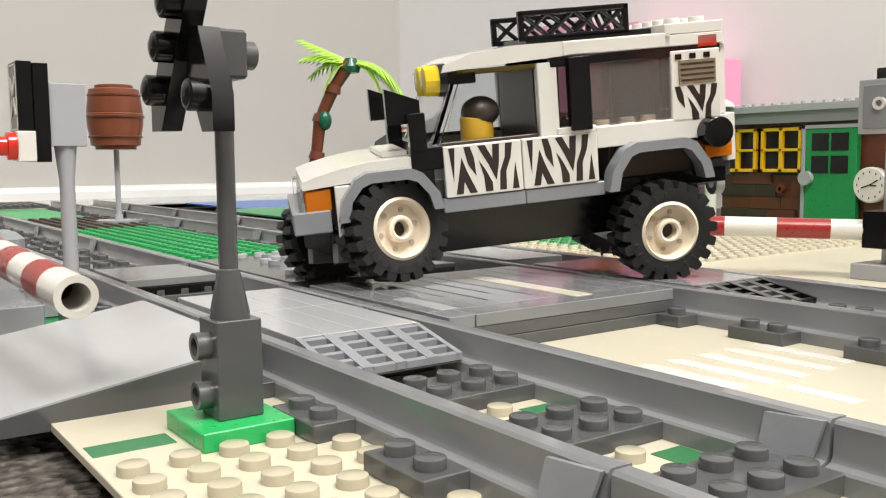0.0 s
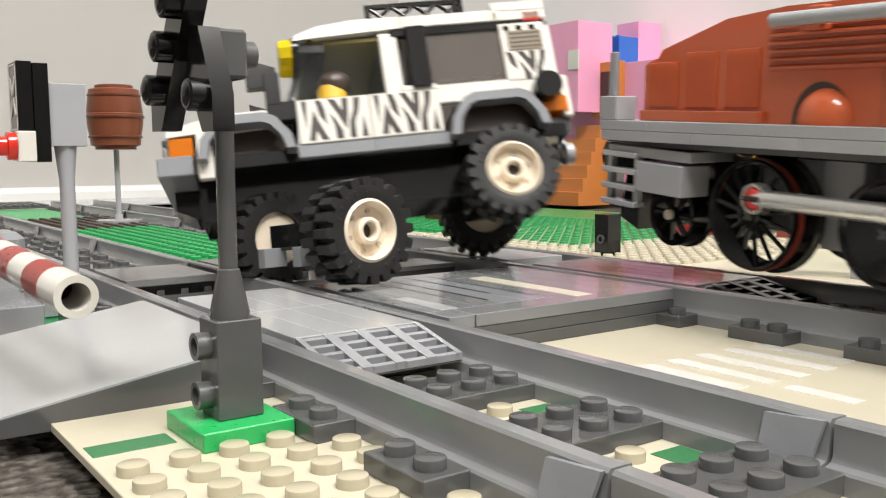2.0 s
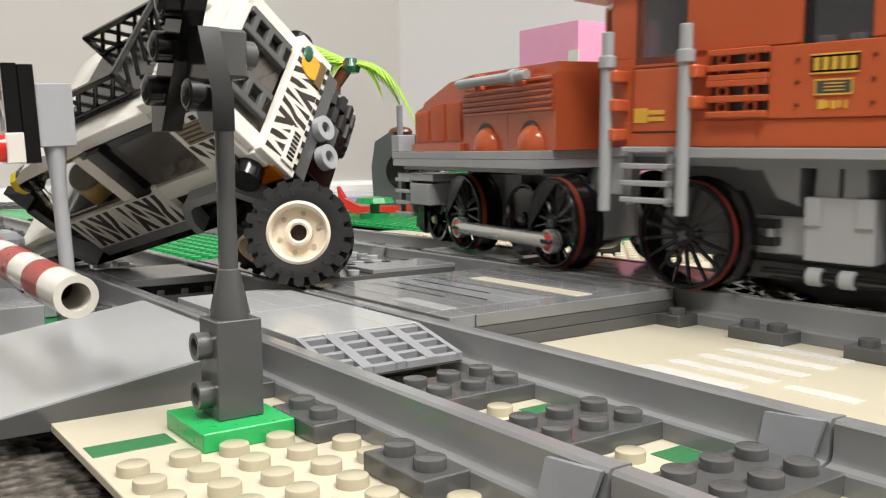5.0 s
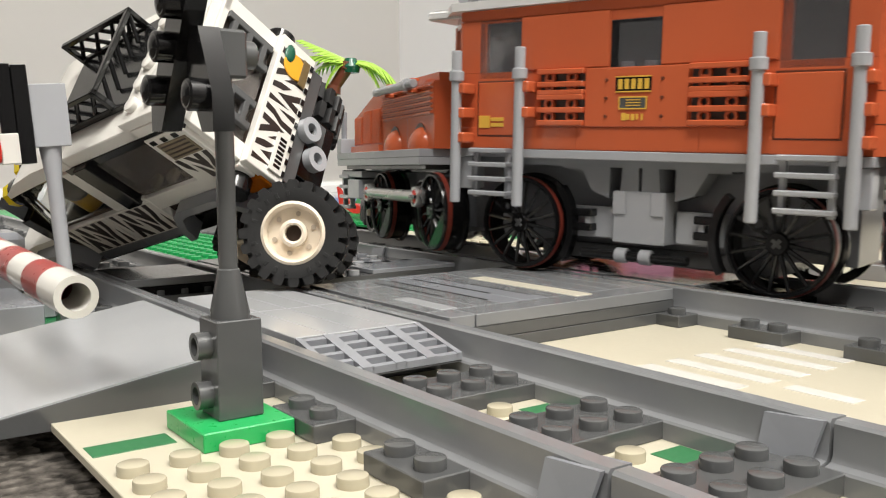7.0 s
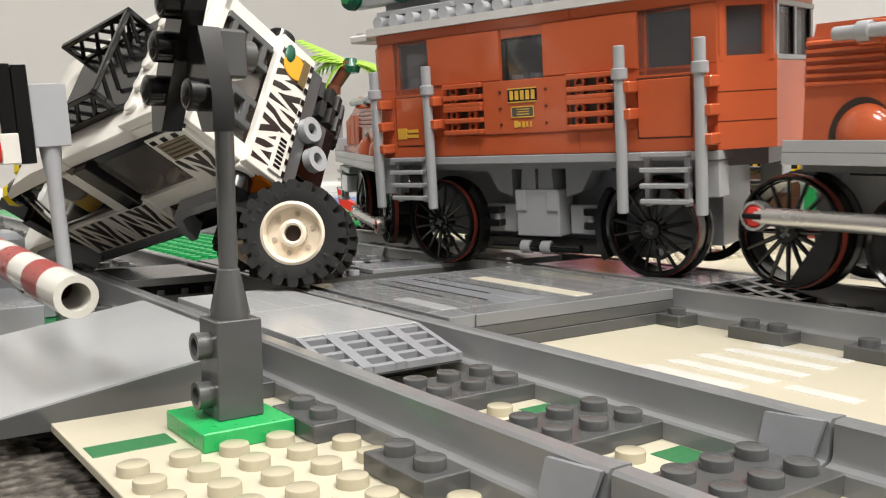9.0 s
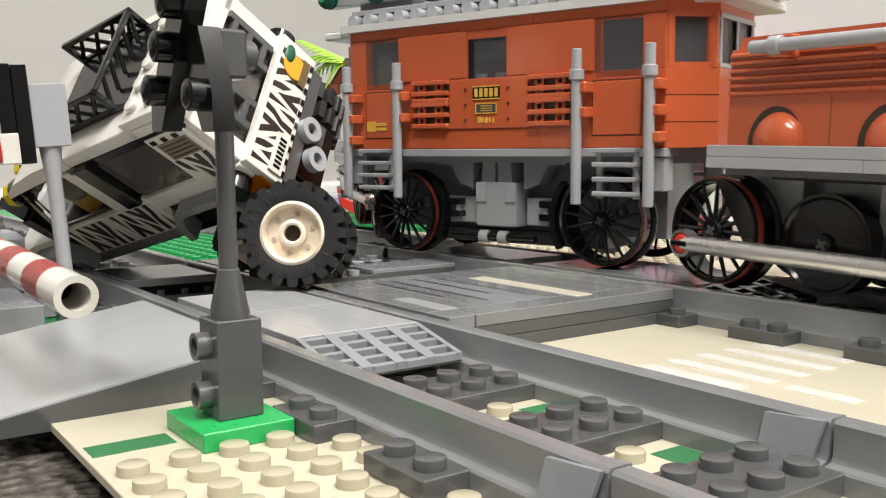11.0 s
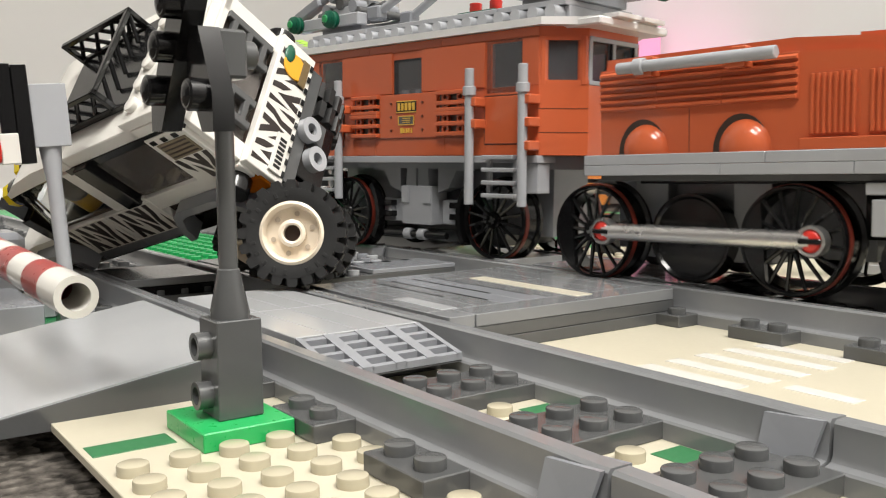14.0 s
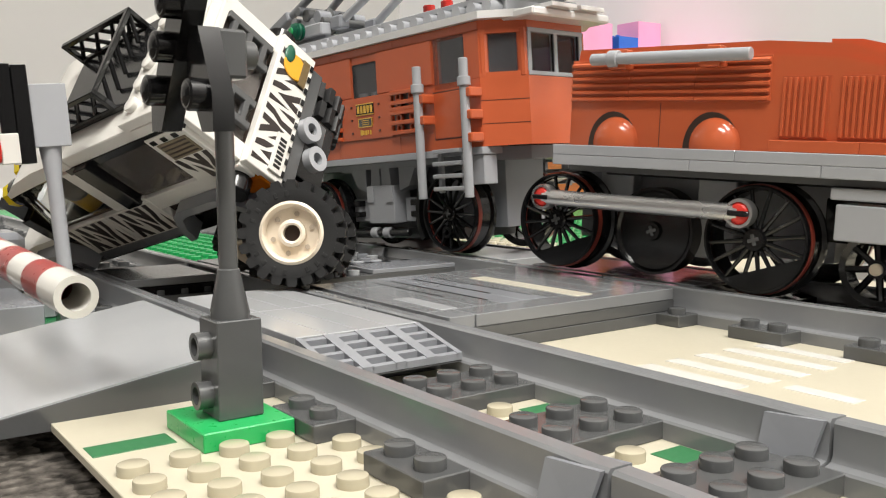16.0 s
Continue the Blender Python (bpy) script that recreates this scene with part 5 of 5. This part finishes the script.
    for y in (18, 40):
        part("grey_ladder", Geo().box(103, 105, y, y + 2.4, 23, 41).box(103, 105, y + 8, y + 10.4, 23, 41), DBG, t)
        for z in (25, 31, 37):
            part("ladder_rung", Geo().box(103, 105, y + 2, y + 8.4, z, z + 2), DBG, t)
    for y, z in ((31, 3.5), (23, -1.5)):
        part("hinge", Geo().ring([(4.0, 106), (4.0, 109), (1.9, 109), (1.9, 106)], (0, y, z), "x", 18), LBG, t, "light grey hinge loop")
    for s in (0, 1):
        road_wheel(t, (80.6, 0 if s == 0 else 64, -11.4), -1 if s == 0 else 1, "rear_wheel")
    part("rear_axle", Geo().rod((80.6, 10, -11.4), (80.6, 54, -11.4), 2.4, 12), BLACK, t)
    part("axle_block", Geo().box(70, 92, 20, 44, -17, -6), BLACK, t)
    part("wheel_well", Geo().box(66, 96, 10, 54, 3, 15), DBROWN, t)
    return t


plastic_vent = plastic("vent_brown", (0.20, 0.16, 0.10), 0.4)
car = safari_car()

driver = new("toy_driver")
g = Geo().box(24, 32, 10, 24, 3, 18, 1.0)
k1 = len(g.f)
g.lathe([(3.6, 19.0), (5.0, 20.0), (5.1, 27.6), (3.6, 29)], (27, 17, 0), "z", 20)
k2 = len(g.f)
g.ball((28.4, 17, 29.2), 5.9, 18, 12, 1.0, 1.0, 0.8)
me = g.mesh("toy_driver", DBG)
me.materials.append(SKINY)
me.materials.append(DBROWN)
me.polygons.foreach_set("material_index", [0 if k < k1 else 1 if k < k2 else 2 for k in range(len(me.polygons))])
bpy.data.objects.remove(driver)
driver = tagged(new("toy_driver", me), "yellow-headed toy figure with brown hair in the car", "toy figure")


def front_axle():
    t = thing("front_axle", "loose front axle with two cream-rimmed knobbly wheels", "wheel axle")
    road_wheel(t, (0, 0, 0), -1)
    road_wheel(t, (0, 64, 0), 1)
    part("axle", Geo().rod((0, 10, 0), (0, 54, 0), 2.4, 12), BLACK, t)
    part("axle_carrier", Geo().box(-6, 8, 18, 46, -4, 4), BLACK, t)
    part("grey_link", Geo().box(-12, -4, 20, 24, -9, -3).box(-12, -4, 40, 44, -9, -3), MIDG, t)
    return t


axle = front_axle()


# ---- what moves ----
def at_time(rows, t):
    """Straight-line value between (time, value) rows."""
    for (a, p), (b, q) in zip(rows, rows[1:]):
        if a <= t <= b:
            return p + (q - p) * (t - a) / (b - a)
    return rows[0][1] if t < rows[0][0] else rows[-1][1]


def motions():
    # the car: place of its origin and its turn
    car_rows = [
        (0.0, -69.2, 73.7, 27.9, 4.6, -5.5, 65.5), (1.0, -69.2, 73.7, 27.9, 4.6, -5.5, 65.5), (1.25, -70.5, 69.5, 30.5, 1.5, -3.2, 69.5),
        (1.5, -68.3, 61.6, 35.4, -3.9, 0.2, 76.6), (1.75, -88, 56, 40.5, -11, -2.6, 72), (2.0, -115.7, 49.9, 47.2, -18.6, -5.3, 65.9),
        (2.5, -179.1, 49.6, 49.5, -8.5, -2.0, 43.8), (2.75, -200, 39, 36, 0.5, -6, 41), (3.0, -203.5, 27.5, 21.0, 11.0, -9.0, 35.5),
        (3.25, -200, 19, 14, 17, -13, 36.5), (3.5, -190.7, 14.6, 11.2, 24.8, -14.7, 33.6), (4.2, -188.9, 13.4, 7.3, 39.0, -14.9, 27.8),
        (5.2, -193.5, 15, 4.2, 51.5, -14.4, 22.6), (6.3, -195.0, 15.7, 3.0, 55.4, -14.2, 21.1), (16.0, -195.0, 15.7, 3.0, 55.4, -14.2, 21.1)]
    rows = [(r[0], mm(*r[1:])) for r in car_rows]
    walk(car, rows)
    walk(driver, rows)
    # the loose front axle
    axle_rows = [
        (0.0, -71.5, 74.4, 27.0, -6, 0, 85), (1.2, -71.5, 74.4, 27.0, -6, 0, 85), (1.5, -73.0, 73.6, 27.0, -6, 0, 94), (2.0, -74.0, 65.5, 26.8, -6, 0, 96),
        (2.5, -71.0, 57.0, 27.2, -6, 0, 94), (3.0, -76.0, 53.5, 27.2, -6, 0, 88), (3.5, -77.5, 50.0, 27.2, -6, 0, 80), (4.2, -81.5, 49.0, 26.4, -6, 0, 67),
        (5.2, -88.5, 49.5, 26.2, -7, 0, 59), (6.3, -87.5, 47.5, 26.2, -7, 0, 57), (16.0, -88.0, 47.2, 26.2, -7, 0, 57)]
    walk(axle, [(r[0], mm(*r[1:])) for r in axle_rows])
    # the locomotive: cab, rear and front units
    cab_rows = [
        (0.0, 300, 160, 9.6, 0, 0, 0), (1.0, 232, 160, 9.6, 0, 0, 0), (2.0, 182, 160, 9.8, 0, 0, -1), (2.5, 150, 160.5, 9.6, 0, 0, -1),
        (3.0, 105, 161, 9.6, 0, 0, -2), (3.5, 88, 161.5, 9.4, 0, 1.2, -2), (4.0, 66, 162, 9.6, 0, 0.4, -1), (4.2, 57, 162, 9.5, 0, 0.5, 0.5), (5.2, 12, 163, 8.8, 0, 1.2, 8),
        (6.3, -25.4, 163.6, 8.4, 0, 1.8, 12.6), (6.5, -32.7, 164, 8.7, 0.2, 2.0, 13.0), (7.0, -49.7, 164, 9.0, 0.2, 1.9, 15.2), (7.5, -60.0, 163, 9.4, 0.6, 1.4, 15.9), (8.0, -73.9, 163.3, 8.8, 1.8, 0.8, 16.5),
        (8.5, -83.4, 163.8, 7.9, 3.0, -2.7, 15.6), (9.0, -92.4, 163.1, 10.4, 3.8, -0.5, 14.8), (9.2, -94.5, 163, 10.6, 3.2, 0, 15), (10.2, -108, 163, 11, 1.6, 0.5, 16.8), (11.5, -123.8, 162.8, 11.2, 0.3, 0.7, 17.5), (12.0, -130.5, 163.6, 10.9, -0.4, 0.8, 16.2),
        (12.5, -136.2, 162.9, 11.0, -1.6, 0.1, 14.7), (13.0, -148.0, 164.2, 10.5, -0.4, -0.8, 13.7), (13.5, -156.6, 163.8, 9.2, 0, -2.2, 11.7), (14.0, -167.6, 163.9, 8.4, -0.6, 0.4, 10.5),
        (14.5, -174.6, 163.4, 8.5, -0.1, -1.0, 9.3), (15.0, -181.2, 160.4, 8.8, 0.6, -2.1, 8.4), (15.5, -184.9, 159.2, 9.2, 1.0, -2.8, 7.9), (16.0, -182.0, 158.0, 9.0, 1.0, -2.8, 7.5)]
    walk(cabu, [(r[0], mm(*r[1:])) for r in cab_rows])
    cab_x = [(r[0], r[1]) for r in cab_rows]
    # the rear hood follows close behind the cab until it comes into sight
    rear_rows = [(r[0], r[1] + 128, 162 + 0.6 * r[0], 10.2, 0, 0.6, 0) for r in cab_rows if r[0] < 8.9] + [
        (9.0, 35.6, 169.8, 11.4, 0.4, 1.2, 1.4), (10.2, 22, 168, 10.6, -0.8, 1.5, -1.0), (11.5, 9.0, 165.6, 9.2, -1.4, 1.9, -2.9), (12.0, 2.2, 165.8, 9.2, -1.4, 2.1, -2.2), (12.5, -7.2, 168.4, 10.1, -0.7, 2.2, 0.4),
        (13.0, -14.1, 167.4, 10.1, 0, 1.8, 3.1), (13.5, -22.2, 166.5, 10.3, -0.1, 2.2, 5.2), (14.0, -31.4, 166.4, 8.9, 0.1, -0.7, 7.3), (14.5, -37.0, 165.4, 9.6, -0.3, 0.6, 8.8), (15.0, -40.4, 162.2, 9.8, -0.9, 1.9, 9.9),
        (15.5, -44.2, 162.0, 10.6, -0.4, 2.6, 12.2), (16.0, -43.0, 160.6, 10.5, -0.7, 2.7, 11.4)]
    walk(rear, [(r[0], mm(*r[1:])) for r in rear_rows])
    lead_rows = [
        (0.0, 152, 158, 10.0, 0, 0, 175), (1.0, 84, 158, 10.4, 0, 0, 174), (1.5, 61, 158.5, 12.0, -1, -1.5, 173.4), (2.0, 40.7, 160, 14.3, -1.6, -3.5, 173.1), (2.5, 14, 166, 12.4, 0, -2, 175.5),
        (3.0, -18.0, 171.6, 10.9, 1.6, -0.8, 177.8), (3.25, -30, 171.6, 15.6, 2.4, -5.4, 178.2), (3.5, -39.4, 171.3, 21.6, 2.6, -9.6, 178.2), (3.7, -42.3, 170.2, 22.6, -2.6, -8.3, 177.1), (4.0, -55.8, 174, 14.8, -6.8, -1.9, 174.9), (4.2, -66, 172.6, 12.0, -5, -1.2, 174),
        (5.2, -105, 167, 10.8, -1, -0.4, 170), (6.3, -134, 163.4, 10.8, 0.6, 0, 167), (7.0, -157.4, 162.2, 11.0, 1.0, 0.3, 165.8), (8.0, -190, 172, 10.6, 0, -1, 162), (9.2, -220, 184, 10.4, -1, -2, 159),
        (11.4, -250, 198, 10.4, -2, -2, 158), (14.0, -292, 212, 10.4, -2, -1, 158), (16.0, -320, 222, 10.4, -2, -1, 158)]
    walk(lead, [(r[0], mm(*r[1:])) for r in lead_rows])
    lead_x = [(r[0], r[1]) for r in lead_rows]
    # wheels roll with the way travelled; the side rods ride on their crank pins
    times = [k * 0.25 for k in range(65)]
    crank = [(11.5, -133), (12.5, -100), (13.5, -55), (14.0, 5), (14.5, 63), (15.0, 88), (16.0, 110)]
    for unit, xs, flip in ((lead, lead_x, -1), (rear, [(r[0], r[1]) for r in rear_rows], 1), (cabu, cab_x, 1)):
        turn = [(t, 80 + 2.95 * (xs[-1][1] - at_time(xs, t))) for t in times]
        if unit is rear:
            turn = [(t, at_time(crank, t) if t >= 11.5 else -133 - 2.95 * (at_time(xs, t) - at_time(xs, 11.5))) for t in times]
        if unit is cabu:
            turn = [(t, 90 + 3.6 * (at_time(xs, 12.5) - at_time(xs, t))) for t in times]
        if unit is lead:
            early = [(0.0, -150), (1.0, -50), (1.5, 0), (2.0, 43), (2.5, 85), (3.0, 128), (3.25, 168), (3.5, 207), (3.7, 211), (4.2, 222)]
            turn = [(t, at_time(early, t) if t <= 4.2 else 222 + 2.95 * (at_time(xs, 4.2) - at_time(xs, t))) for t in times]
        for part_ob in list(unit.children):
            kind = part_ob.name.split(".")[0]
            at = part_ob.location.copy()
            if kind in ("wheel", "centre_wheel"):
                walk(part_ob, [(t, Matrix.Translation(at) @ pose(0, 0, 0, 0, -flip * a + (180 if flip < 0 else 0), 0)) for t, a in turn])
            if kind == "pony_truck":
                for w in part_ob.children:
                    if w.name.split(".")[0] == "pony_wheel":
                        hub = w.location.copy()
                        walk(w, [(t, Matrix.Translation(hub) @ pose(0, 0, 0, 0, -flip * a * 1.5, 0)) for t, a in turn])
                if unit is lead:
                    swing = [(0.0, 0, 0), (2.0, -2, 0), (3.0, 2, -3), (3.25, 12, -3), (3.5, 30, -4), (3.7, 14, -4), (4.0, 4, -4), (4.2, 1, -3), (6.3, 0, 0), (16.0, 0, 0)]
                    walk(part_ob, [(t, Matrix.Translation(at + Vector((0, 0, dz * 0.001))) @ pose(0, 0, 0, 0, a, 0)) for t, a, dz in swing])
            if kind == "side_rod":
                walk(part_ob, [(t, Matrix.Translation(at + Vector((flip * CRANK * math.cos(radians(a)), 0, CRANK * math.sin(radians(a)))) * 0.001)) for t, a in turn])
    # the warning sign, nudged when the car comes to rest against it
    walk(sgn, [(0.0, mm(-119.4, -5.4, 7.7)), (4.2, mm(-119.4, -5.4, 7.7)), (5.2, mm(-120.4, -6.0, 7.7, 3.0, -1.2, -1)), (6.3, mm(-120.4, -6.2, 7.7, 3.6, -1.4, -1)), (16.0, mm(-120.4, -6.2, 7.7, 3.6, -1.4, -1))])


motions()
